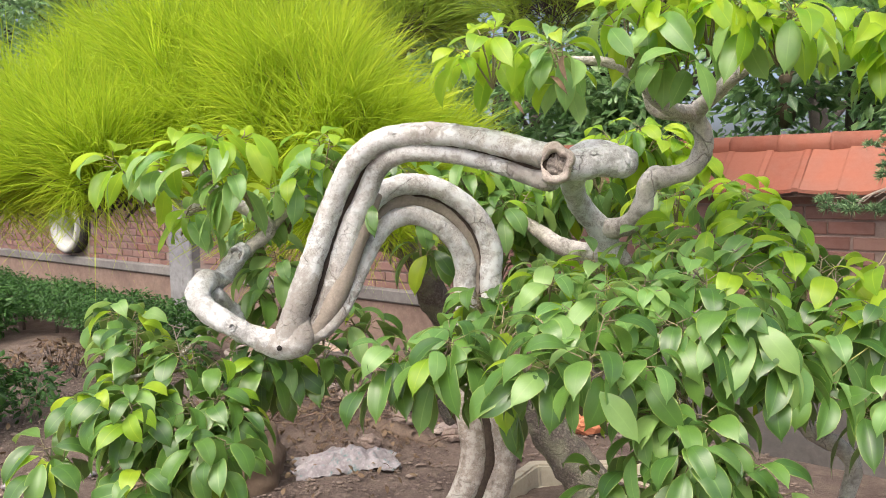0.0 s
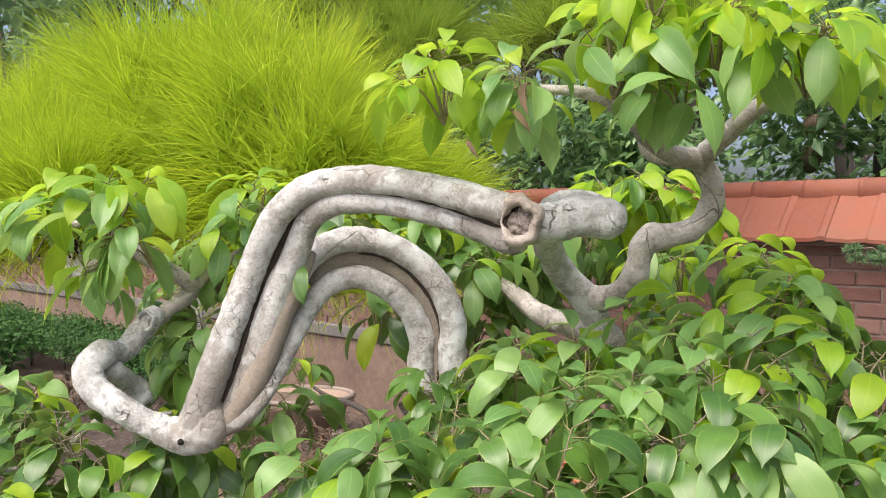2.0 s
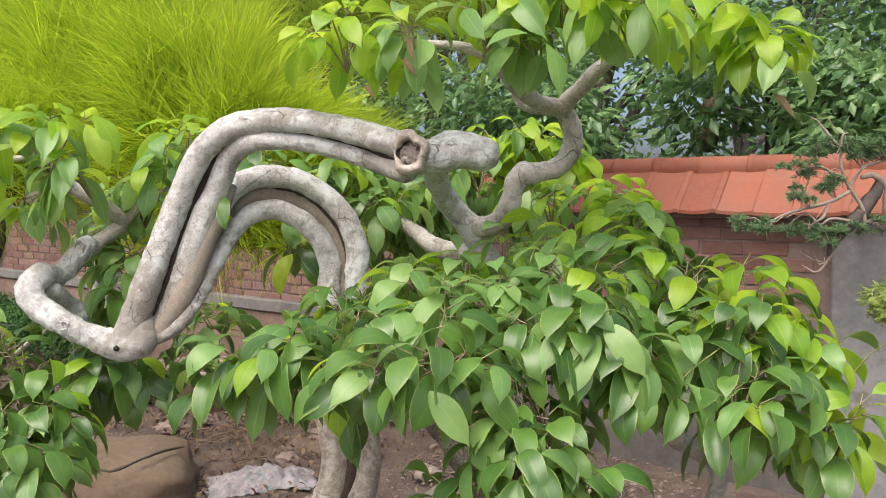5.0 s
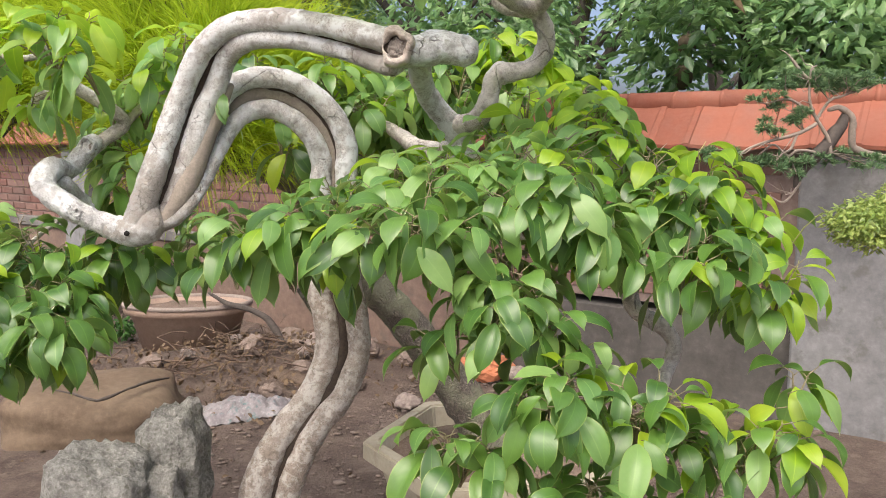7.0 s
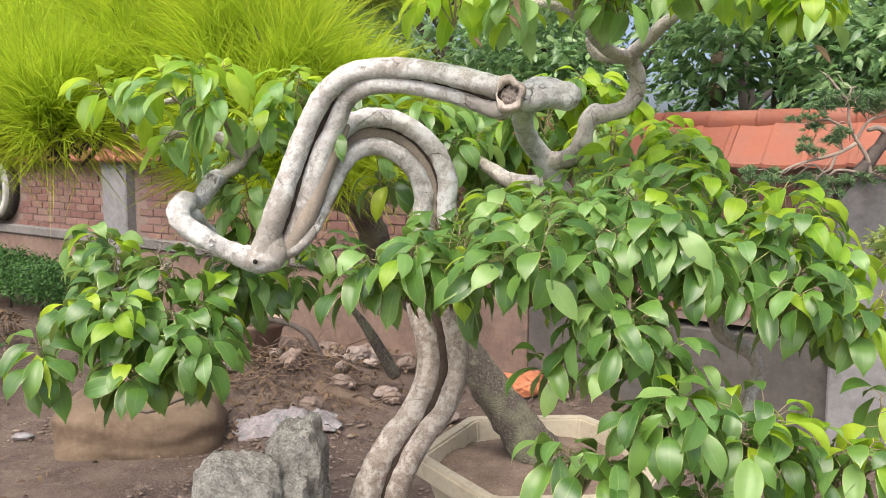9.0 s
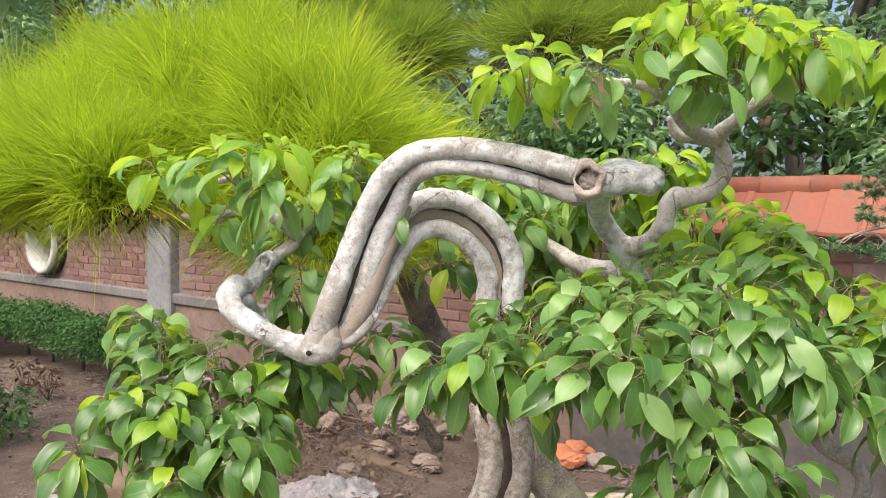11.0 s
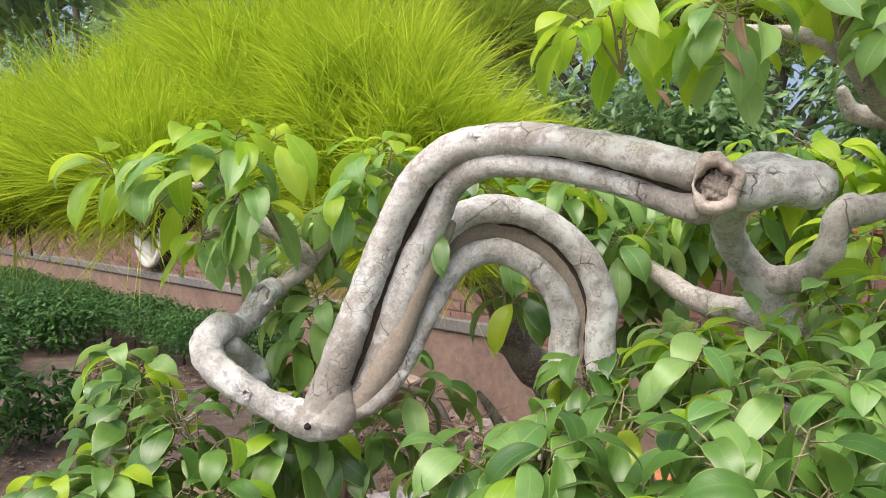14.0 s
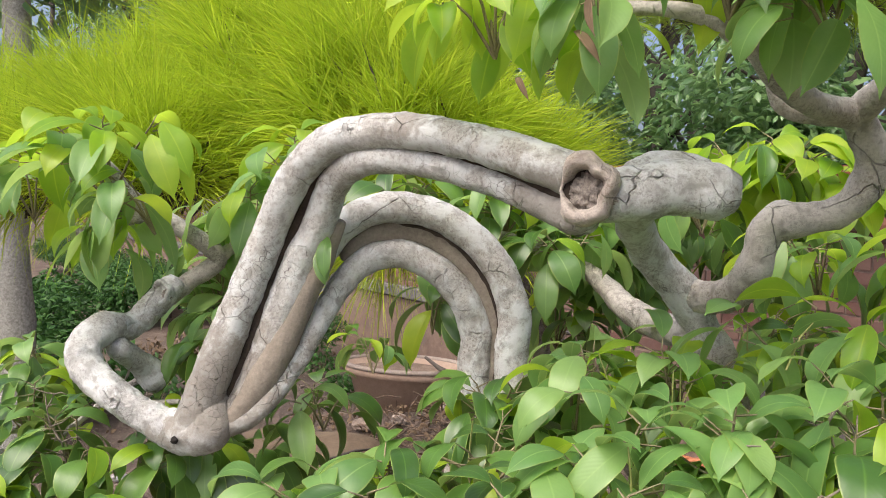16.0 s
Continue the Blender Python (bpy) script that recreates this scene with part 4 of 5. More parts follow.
def crag(sx, sy, sz, seed):
    """A blunt upright rock with broken faces."""
    bm = bmesh.new()
    bmesh.ops.create_icosphere(bm, subdivisions=5, radius=1.0)
    off = Vector((seed * 2.3, seed * 5.1, seed))
    for v in bm.verts:
        d = v.co.normalized()
        k = 1.0 / max(abs(d.x) ** 5 + abs(d.y) ** 5 + abs(d.z) ** 5, 1e-4) ** (1 / 5)
        q = Vector((d.x * sx * k, d.y * sy * k, d.z * sz * k))
        w = q * 28 + off
        h = 0.009 * noise.noise(w * 0.7) + 0.006 * noise.noise(w * 1.8) - 0.008 * abs(noise.noise(w * 1.1 + off)) + 0.0045 * noise.noise(w * 4) + 0.0028 * noise.noise(w * 9) + 0.0016 * noise.noise(w * 20) - 0.007 * max(0.0, noise.noise(w * 2.4 + off) - 0.3)
        q += Vector((d.x, d.y, d.z * 1.2)) * h
        q.x *= 1 - 0.1 * max(0, q.z / sz)
        q.z += 0.12 * q.x * (1 if seed % 2 else -1)
        v.co = q
    return bm


# ---- its tray, the stand below it and the two rocks beside the trunk ----
tray = thing("bonsai_tray", "shallow grey cement bonsai tray filled with soil", "plant pot")
tb = box(-0.42, 0.5, 0.56, 1.0, 0.80, 0.87, 0.01)
part("tray_body", tb, PLASTER, tray, "", False)
part("soil", box(-0.40, 0.48, 0.58, 0.98, 0.865, 0.882, 0.004), SOIL, tray, "dry brown soil", False)
stand = obj("pedestal", box(-0.25, 0.35, 0.62, 0.94, -0.1, 0.80, 0.012), PLASTER, None, "", False)
tagged(stand, "plain grey cement pedestal under the bonsai tray", "pedestal")
for cx, cy, cz, sx, sy, sz, sd in ((-0.17, 0.735, 0.984, 0.05, 0.045, 0.117, 2), (-0.121, 0.81, 0.982, 0.036, 0.034, 0.14, 7), (-0.118, 0.755, 0.96, 0.022, 0.02, 0.115, 5)):
    rk = obj("ornamental_rock", crag(sx, sy, sz, sd), ROCK)
    rk.location = (cx, cy, cz)
    tagged(rk, "rough grey lichen-stained ornamental rock standing in the tray", "rock", "rocks in the tray")


# ---- pine with golden needles leaning out of the hexagonal pot ----
def needles(name, lobes, tufts, per, length, mat, parent, seed, width=0.0011, label="", spread=0.5, shoot=0.0):
    """Long thin needles in brushes that spread outwards from each lobe; shoot: length of the stem that a brush grows along."""
    r = np.random.RandomState(seed)
    vs, fs = [], []
    base = 0
    stems = bmesh.new()
    for cx, cy, cz, rx, ry, rz in lobes:
        for _ in range(tufts):
            d = r.normal(size=3)
            d[2] = abs(d[2]) * 1.0 - 0.35
            d /= np.linalg.norm(d)
            q = r.uniform(0.25, 0.8)
            o = np.array((cx, cy, cz)) + d * q * np.array((rx, ry, rz))
            aim = d * np.array((0.9, 0.9, 0.6)) + np.array((0, 0, 0.4)) + r.normal(size=3) * 0.22
            aim /= np.linalg.norm(aim)
            dirs = aim + r.normal(size=(per, 3)) * spread
            dirs /= np.linalg.norm(dirs, axis=1)[:, None]
            ln = length * r.uniform(0.55, 1.1, size=(per, 1))
            side = np.cross(dirs, r.normal(size=(per, 3)))
            side /= np.linalg.norm(side, axis=1)[:, None]
            start = o + dirs * ln * 0.06 + aim * shoot * r.uniform(-0.6, 0.6, size=(per, 1))
            mid = start + dirs * ln * 0.52 - np.array((0, 0, 1)) * ln * 0.02
            tip = start + dirs * ln * 0.96 - np.array((0, 0, 1)) * ln * 0.12
            w = width * r.uniform(0.6, 1.1, size=(per, 1))
            block = np.stack((start - side * w, start + side * w, mid + side * w, mid - side * w, tip), axis=1).reshape(-1, 3)
            vs.append(block)
            if shoot:
                thin_twigs(stems, Vector(o - aim * shoot * 1.8), Vector(o + aim * shoot * 0.6), 0.0032, 0.01)
            for k in range(per):
                j = base + k * 5
                fs.append((j, j + 1, j + 2, j + 3))
                fs.append((j + 3, j + 2, j + 4))
            base += per * 5
    v = np.concatenate(vs)
    uv = np.tile(np.array(((0.3, 0), (0.3, 0), (0.3, 0.5), (0.3, 0.5), (0.3, 1.0))), (len(v) // 5, 1))
    ob = new(name, mesh_from(name, v, fs, uv, mat))
    ob.parent = parent
    if shoot:
        tagged(part("shoot_wood", stems, BARK_DARK, parent, "brown needle-bearing shoots"), kind="stuff")
    else:
        stems.free()
    return tagged(ob, label, kind="stuff")


pine = thing("golden_pine", "leaning pine with thick soft tufts of bright yellow-green needles", "tree")
part("trunk", tube([(0.56, 2.72, 0.2), (0.50, 2.75, 0.30), (0.36, 2.80, 0.50), (0.18, 2.80, 0.75), (0.03, 2.72, 0.93), (-0.07, 2.60, 1.06), (-0.13, 2.42, 1.25), (-0.28, 2.2, 1.42), (-0.42, 2.0, 1.5)], (0.105, 0.09, 0.073, 0.062, 0.055, 0.05, 0.042, 0.033, 0.02), 22, 10, 0.22, 22), BARK_PINE, pine)
for pts_, rad_ in (([(-0.13, 2.42, 1.25), (-0.5, 2.3, 1.42), (-0.9, 2.2, 1.5), (-1.2, 2.15, 1.55)], (0.035, 0.03, 0.02, 0.012)), ([(-0.28, 2.2, 1.42), (-0.55, 2.3, 1.6), (-0.75, 2.4, 1.75)], (0.025, 0.02, 0.01)), ([(-0.036, 2.74, 0.638), (-0.113, 2.74, 0.772), (-0.152, 2.74, 0.834), (-0.190, 2.74, 0.885)], (0.024, 0.02, 0.016, 0.01))):
    part("branch", tube(pts_, rad_, 10, 5, 0.12, 20), BARK_PINE, pine)
GOLD = [(-0.34, 1.95, 1.56, 0.28, 0.30, 0.30), (-0.60, 2.05, 1.62, 0.32, 0.30, 0.30), (-1.02, 2.1, 1.52, 0.34, 0.32, 0.26), (-0.5, 2.2, 1.70, 0.3, 0.3, 0.3), (-1.38, 2.2, 1.50, 0.34, 0.32, 0.26), (-0.85, 2.35, 1.66, 0.34, 0.3, 0.28), (-0.8, 1.85, 1.49, 0.26, 0.2, 0.14), (-1.15, 1.9, 1.47, 0.26, 0.2, 0.12), (-0.14, 2.0, 1.46, 0.16, 0.2, 0.12), (-0.28, 1.9, 1.40, 0.2, 0.16, 0.08)]
needles("needle_mass", GOLD, 120, 66, 0.24, NEEDLE, pine, 3, 0.0011, "", 0.42, 0.07)
needles("needle_tuft", [(-0.12, 1.75, 1.33, 0.03, 0.03, 0.03), (-0.2, 1.8, 1.36, 0.05, 0.05, 0.03), (-0.05, 1.85, 1.34, 0.04, 0.04, 0.03)], 3, 34, 0.12, NEEDLE, pine, 5)

pine2 = thing("green_pine", "taller pine with soft light green needle tufts behind the first", "tree")
part("trunk", tube([(-0.7, 7.1, -0.1), (-0.7, 7.0, 1.6), (-0.4, 5.6, 2.3), (0.0, 4.2, 2.5)], (0.06, 0.05, 0.035, 0.02), 12, 6, 0.14, 14), BARK_DARK, pine2)
for pts_, rad_ in (([(-0.2, 4.9, 2.4), (-0.3, 4.4, 2.4), (-0.6, 4.1, 2.4)], (0.045, 0.03, 0.015)), ([(-0.05, 4.4, 2.45), (0.5, 4.1, 2.4), (1.0, 3.9, 2.4)], (0.03, 0.022, 0.012))):
    part("branch", tube(pts_, rad_, 10, 5, 0.12, 20), BARK_PINE, pine2)
needles("needle_mass", [(0.45, 3.9, 2.26, 0.42, 0.36, 0.26), (0.95, 3.9, 2.28, 0.34, 0.36, 0.24), (-0.3, 4.0, 2.2, 0.45, 0.4, 0.3), (-0.6, 4.1, 2.45, 0.45, 0.4, 0.3), (0.2, 4.1, 2.6, 0.5, 0.4, 0.3), (0.75, 4.0, 2.6, 0.5, 0.4, 0.3)], 130, 42, 0.26, NEEDLE_DEEP, pine2, 8, 0.0015, "", 0.36, 0.07)


def hexagon_pot(cx, cy, r, z0, z1):
    bm = bmesh.new()
    prof = ((0.72, z0), (0.94, z1 - 0.07), (1.06, z1 - 0.07), (1.06, z1), (0.93, z1), (0.90, z1 - 0.09), (0.5, z1 - 0.1))
    rings = [[bm.verts.new((cx + math.cos(a) * r * k, cy + math.sin(a) * r * k, z)) for a in [radians(60 * i) for i in range(6)]] for k, z in prof]
    for p, q in zip(rings, rings[1:]):
        for i in range(6):
            bm.faces.new((p[i], p[(i + 1) % 6], q[(i + 1) % 6], q[i]))
    bm.faces.new(list(reversed(rings[0])))
    bmesh.ops.recalc_face_normals(bm, faces=bm.faces)
    bmesh.ops.bevel(bm, geom=bm.edges[:], offset=0.008, segments=2, affect="EDGES")
    return bm


hexpot = thing("hexagonal_pot", "cream hexagonal clay pot with a flat rim on the dirt", "plant pot")
part("pot_body", hexagon_pot(0.50, 2.72, 0.455, -0.03, 0.35), POT, hexpot, "", False)
part("soil", lump((0.38, 0.38, 0.05), 4, 4, 0.2), SOIL, hexpot, "dry crumbly soil").location = (0.50, 2.72, 0.265)


# ---- other plants and things in the yard ----
def oval_pot(cx, cy, rx, ry, z0, z1, mat, name, label):
    e = thing(name, label, "plant pot")
    bm = bmesh.new()
    prof = ((0.7, z0), (0.93, z1 - 0.06), (1.04, z1 - 0.05), (1.05, z1), (0.93, z1), (0.88, z1 - 0.06), (0.3, z1 - 0.05))
    rings = [[bm.verts.new((cx + math.cos(a) * rx * k, cy + math.sin(a) * ry * k, z)) for a in [2 * math.pi * i / 32 for i in range(32)]] for k, z in prof]
    for p, q in zip(rings, rings[1:]):
        for i in range(32):
            bm.faces.new((p[i], p[(i + 1) % 32], q[(i + 1) % 32], q[i]))
    bm.faces.new(rings[-1])
    bm.faces.new(list(reversed(rings[0])))
    bmesh.ops.recalc_face_normals(bm, faces=bm.faces)
    part("pot_body", bm, mat, e)
    part("rim", tube([(cx + math.cos(2 * math.pi * i / 32) * rx * 1.03, cy + math.sin(2 * math.pi * i / 32) * ry * 1.03, z1 + 0.004) for i in range(33)], (0.016, 0.016), 8, 1), STONE, e, "pale dusty rim")
    soil = lump((rx * 0.88, ry * 0.88, 0.05), 6, 3, 0.25)
    part("soil", soil, SOIL, e).location = (cx, cy, z1 - 0.05)
    return e


oval_pot(-1.2, 5.38, 0.40, 0.24, -0.06, 0.32, POT_BROWN, "oval_pot", "brown oval clay pot with dry soil, standing on the dirt")

snag = obj("dead_branch", tube([(-0.50, 4.95, -0.06), (-0.53, 5.0, 0.10), (-0.62, 5.05, 0.26), (-0.75, 5.1, 0.33), (-0.9, 5.15, 0.36), (-1.02, 5.2, 0.42)], (0.035, 0.026, 0.022, 0.02, 0.016, 0.009), 10, 6, 0.2, 14), BARK_DARK)
tagged(snag, "dark crooked dead branch standing in the dirt", "branch")
fallen = obj("fallen_log", tube([(-0.72, 4.72, -0.02), (-0.52, 4.62, 0.03), (-0.33, 4.5, 0.02), (-0.12, 4.38, -0.03)], (0.03, 0.045, 0.04, 0.02), 12, 8, 0.6, 22), plain_wood("rotten_wood", (0.05, 0.035, 0.025), (0.2, 0.145, 0.105), 26))
tagged(fallen, "dark rotten log lying among stones", "log")

def block(sx, sy, sz, seed, amp=0.06, power=3.2, lean=0.0):
    """A smooth worn block with rounded corners."""
    bm = bmesh.new()
    bmesh.ops.create_icosphere(bm, subdivisions=5, radius=1.0)
    off = Vector((seed * 3.1, seed * 1.7, seed))
    for v in bm.verts:
        d = v.co.normalized()
        k = 1.0 / (abs(d.x) ** power + abs(d.y) ** power + abs(d.z) ** power) ** (1 / power)
        h = 1 + amp * (1.3 * noise.noise(d * 1.6 + off) + 0.5 * noise.noise(d * 4 + off) + 0.12 * noise.noise(d * 14 + off))
        v.co = Vector((d.x * sx * k * h, d.y * sy * k * h, d.z * sz * k * h + lean * d.x * sx))
    return bm


boulder = obj("boulder", block(0.40, 0.33, 0.18, 12, 0.07, 4.0, -0.03), BOULDER)
boulder.location, boulder.rotation_euler = (-1.34, 4.0, 0.04), (0, 0, 0.12)
tagged(boulder, "smooth flat-topped brown boulder lying on the dirt", "rock")
crook = obj("fallen_branch", tube([(-1.46, 3.78, 0.235), (-1.34, 3.72, 0.232), (-1.21, 3.66, 0.215), (-1.1, 3.77, 0.235), (-1.04, 3.9, 0.23), (-0.99, 4.05, 0.2)], (0.003, 0.005, 0.007, 0.006, 0.007, 0.004), 7, 4, 0.8, 70), BARK_DARK)
tagged(crook, "thin dark crooked branch fallen across the boulder", "branch")


def sack():
    bm = bmesh.new()
    bmesh.ops.create_grid(bm, x_segments=46, y_segments=30, size=1.0)
    for v in bm.verts:
        x, y = v.co.x, v.co.y
        z = 0.5 * (1 - x * x) * (1 - y * y)
        z += 0.35 * abs(noise.noise((x * 2.2, y * 2.6, 4))) + 0.2 * abs(noise.noise((x * 5, y * 6, 9))) + 0.1 * noise.noise((x * 11, y * 12, 3))
        v.co = Vector((x * 0.27 + 0.05 * noise.noise((x * 2, y * 2, 1)), y * 0.13 + 0.04 * noise.noise((x * 2, y * 2, 7)), z * 0.15))
    ext = bmesh.ops.solidify(bm, geom=bm.faces[:], thickness=0.004)
    return bm


sk = obj("crumpled_sack", sack(), CLOTH)
sk.location = (-0.62, 4.12, -0.03)
sk.rotation_euler = (0, 0, 0.25)
tagged(sk, "dirty white crumpled plastic sack lying on the dirt", "sack")

rng = random.Random(23)
for k in range(30):
    x, y = rng.gauss(-0.2, 0.5), rng.gauss(5.0, 0.36)
    s = rng.uniform(0.03, 0.095)
    st_ = obj("rubble_stone", lump((s, s * rng.uniform(0.7, 1), s * rng.uniform(0.45, 0.8)), k + 30, 3, 0.4, 1.4), STONE if k % 3 == 0 else CLOD, None, "", False)
    st_.location = (x, y, -0.02 + s * 0.3 + bank(x, y))
    st_.rotation_euler = (0, 0, rng.uniform(0, 6))
    tagged(st_, "dusty grey-brown broken rubble stone on the dirt", "stone", "rubble stones")
for k, (x, y, s) in enumerate(((0.66, 4.7, 0.15), (0.82, 4.85, 0.13), (0.5, 4.9, 0.11), (0.72, 4.6, 0.1))):
    sh_ = obj("tile_shard", lump((s, s * 0.7, 0.045), k + 70, 3, 0.35), TERRACOTTA, None, "", False)
    sh_.location, sh_.rotation_euler = (x, y, 0.02), (0.3, 0.2, k)
    tagged(sh_, "broken piece of orange terracotta tile on the dirt", "shard", "tile shards")
for k, (x, y) in enumerate(((-1.95, 4.0), (-2.25, 3.85), (-1.7, 5.2))):
    pc_ = obj("litter_scrap", lump((0.05, 0.035, 0.015), k + 80, 3, 0.4), CLOTH)
    pc_.location = (x, y, -0.01)
    tagged(pc_, "small white scrap of litter on the dirt", "litter", "litter scraps")

# fallen leaves, twigs and pebbles on the dirt
rng = random.Random(5)
fallen_leaves = []
for _ in range(1600):
    x, y = rng.uniform(-3.8, 1.5), rng.uniform(2.6, 7.5)
    if rng.random() < 0.6:
        x, y = rng.gauss(-0.75, 0.5), rng.gauss(4.75, 0.36)
    fallen_leaves.append((rng.choice((4, 5, 6, 7)), Matrix.Translation((x, y, rng.uniform(-0.02, 0.02) + bank(x, y))) @ Euler((rng.gauss(0.5, 0.4), rng.gauss(0, 0.4), rng.uniform(0, 6.3))).to_matrix().to_4x4() @ Matrix.Scale(rng.uniform(0.45, 1.1), 4)))
tagged(joined_leaves("leaf_litter", fallen_leaves, SHAPES, LEAF_DRY), "scattered brown fallen leaves on the dirt", "leaf litter")


heap = bmesh.new()
for _ in range(150):
    x, y = rng.gauss(-0.8, 0.34), rng.gauss(4.72, 0.25)
    z = 0.03 + bank(x, y) + abs(rng.gauss(0, 0.03))
    a = rng.uniform(0, 6.28)
    ln = rng.uniform(0.06, 0.22)
    thin_twigs(heap, Vector((x, y, z)), Vector((x + math.cos(a) * ln, y + math.sin(a) * ln, max(0.0, z + rng.gauss(0, 0.05)))), rng.uniform(0.002, 0.006), rng.uniform(-0.01, 0.02))
heap_ob = obj("twig_heap", heap, plain_wood("dead_twigs", (0.05, 0.033, 0.025), (0.22, 0.15, 0.105), 30))
tagged(heap_ob, "low heap of dead brown twigs on the dirt", "twigs", kind="stuff")


def pebbles():
    r = random.Random(9)
    bm = bmesh.new()
    bmesh.ops.create_icosphere(bm, subdivisions=1, radius=1.0)
    v0 = np.array([v.co[:] for v in bm.verts])
    f0 = np.array([[v.index for v in f.verts] for f in bm.faces])
    bm.free()
    vs, fs = [], []
    for k in range(9000):
        s = r.uniform(0.004, 0.013) * (2.0 if k % 14 == 0 else 1.0)
        q = v0 * (1 + np.random.RandomState(k).uniform(-0.25, 0.25, size=(len(v0), 1))) * np.array((s * 1.2, s * 0.8, s * 0.4))
        vs.append(q + np.array((r.uniform(-3.6, 1.6), r.uniform(2.5, 7.2), -0.02)))
        fs.append(f0 + k * len(v0))
    return mesh_from("pebbles", np.concatenate(vs), np.concatenate(fs), None, CLOD)


tagged(new("pebbles", pebbles()), "small loose pebbles and clods on the dirt", "pebbles", kind="stuff")


def simple_leaf():
    """A leaf of two bent halves for plants that stay far off."""
    out = []
    r = random.Random(2)
    for k in range(4):
        w, dz = r.uniform(0.4, 0.5), r.uniform(0.1, 0.35)
        v = np.array(((0, 0, 0), (-w / 2, 0.45, -dz * 0.5), (0, 0.5, 0.05), (w / 2, 0.45, -dz * 0.5), (0, 1.0, -dz)))
        u = np.array(((0.5, 0), (0, 0.5), (0.5, 0.5), (1, 0.5), (0.5, 1)))
        f = np.array(((0, 2, 1, 1), (0, 3, 2, 2), (1, 2, 4, 4), (2, 3, 4, 4)))
        out.append((v, u, f))
    return out


FAR_SHAPES = simple_leaf()


def tri_leaves(name, poses, mat, parent, label=""):
    vs, fs, us, base = [], [], [], 0
    for k, m in poses:
        v, u, f = FAR_SHAPES[k]
        a = np.array(m)
        vs.append(v @ a[:3, :3].T + a[:3, 3])
        us.append(u)
        fs.append(f[:, :3] + base)
        base += len(v)
    ob = new(name, mesh_from(name, np.concatenate(vs), np.concatenate(fs), np.concatenate(us), mat))
    ob.parent = parent
    return tagged(ob, label, kind="stuff")


def leaf_mass(name, lobes, density, size, mat, parent, seed, lumpy=0.3):
    """Leaves on the shells of several uneven lobes."""
    r = random.Random(seed)
    poses = []
    for cx, cy, cz, hx, hy, hz in lobes:
        c = Vector((cx, cy, cz))
        for _ in range(density):
            d = Vector((r.gauss(0, 1), r.gauss(0, 1), r.gauss(0, 1))).normalized()
            q = r.uniform(0.5, 1.0) * (1 + lumpy * noise.noise(d * 2.5 + c))
            p = c + Vector((d.x * hx, d.y * hy, d.z * hz)) * q
            poses.append((r.randrange(4), Matrix.Translation(p) @ Euler((r.gauss(-0.2, 0.6), r.gauss(0, 0.5), math.atan2(d.y, d.x) - 1.57 + r.gauss(0, 0.8))).to_matrix().to_4x4() @ Matrix.Scale(size * r.uniform(0.6, 1.25), 4)))
    return tri_leaves(name, poses, mat, parent)


# clipped hedge in front of the far end of the wall
hedge = thing("clipped_hedge", "low dark green clipped hedge along the foot of the wall", "hedge")
hl = []
rng = random.Random(31)
for k in range(15):
    s = 4.8 + k * 0.55
    p = WALL @ Vector((s, 0.95 + rng.uniform(-0.1, 0.1), 0.27))
    hl.append((p.x, p.y, p.z + 0.06 + rng.uniform(-0.03, 0.03), 0.36, 0.36, 0.21))
    stem = bmesh.new()
    thin_twigs(stem, Vector((p.x, p.y, -0.06)), p, 0.02)
    part("stem", stem, BARK_DARK, hedge)
leaf_mass("foliage", hl, 3000, 0.04, LEAF_HEDGE, hedge, 33)
for k, (x, y, s) in enumerate(((-2.75, 4.95, 0.2), (-2.95, 5.35, 0.17), (-3.1, 4.6, 0.2), (-2.1, 6.2, 0.14), (-1.2, 5.9, 0.12), (-1.75, 5.7, 0.1))):
    w_ = thing("weed", "small leafy green weed growing in the dirt", "weed", "weeds")
    stem = bmesh.new()
    for j in range(5):
        thin_twigs(stem, Vector((x, y, -0.05)), Vector((x + rng.uniform(-s, s) * 0.6, y + rng.uniform(-s, s) * 0.6, s * rng.uniform(0.8, 1.4))), 0.003)
    part("stem", stem, TWIG, w_)
    leaf_mass("foliage", [(x, y, s * 0.8, s, s, s * 0.8)], 130, 0.06, LEAF_HEDGE, w_, 40 + k)

for k, (x, y, s) in enumerate(((-3.33, 6.36, 0.16), (-3.07, 6.19, 0.14), (-3.5, 6.1, 0.12))):
    dw = thing("dry_weed", "small dead weed with reddish-brown withered leaves", "weed", "dry weeds")
    stem = bmesh.new()
    for j in range(9):
        thin_twigs(stem, Vector((x, y, -0.05)), Vector((x + rng.uniform(-s, s), y + rng.uniform(-s, s), s * rng.uniform(0.8, 1.6))), 0.004)
    part("stem", stem, BARK_DARK, dw)
    leaf_mass("foliage", [(x, y, s * 0.9, s, s, s * 0.8)], 110, 0.055, LEAF_DRY, dw, 60 + k)

for k, (x, y) in enumerate(((-5.5, 7.6), (-5.1, 7.9), (-4.7, 7.6), (-5.3, 7.1), (-4.6, 6.3), (-5.0, 6.6))):
    bs = thing("dark_bush", "low dark green bush on the dirt near the wall", "shrub", "bushes by the wall")
    bstem = bmesh.new()
    thin_twigs(bstem, Vector((x, y, -0.06)), Vector((x + 0.05, y, 0.35)), 0.015)
    part("stem", bstem, BARK_DARK, bs)
    leaf_mass("foliage", [(x, y, 0.28, 0.36, 0.34, 0.26)], 800, 0.08, LEAF_HEDGE, bs, 200 + k, 0.4)
mossy = thing("mossy_tree", "tree with a pale lichen-covered trunk beside low bushes", "tree")
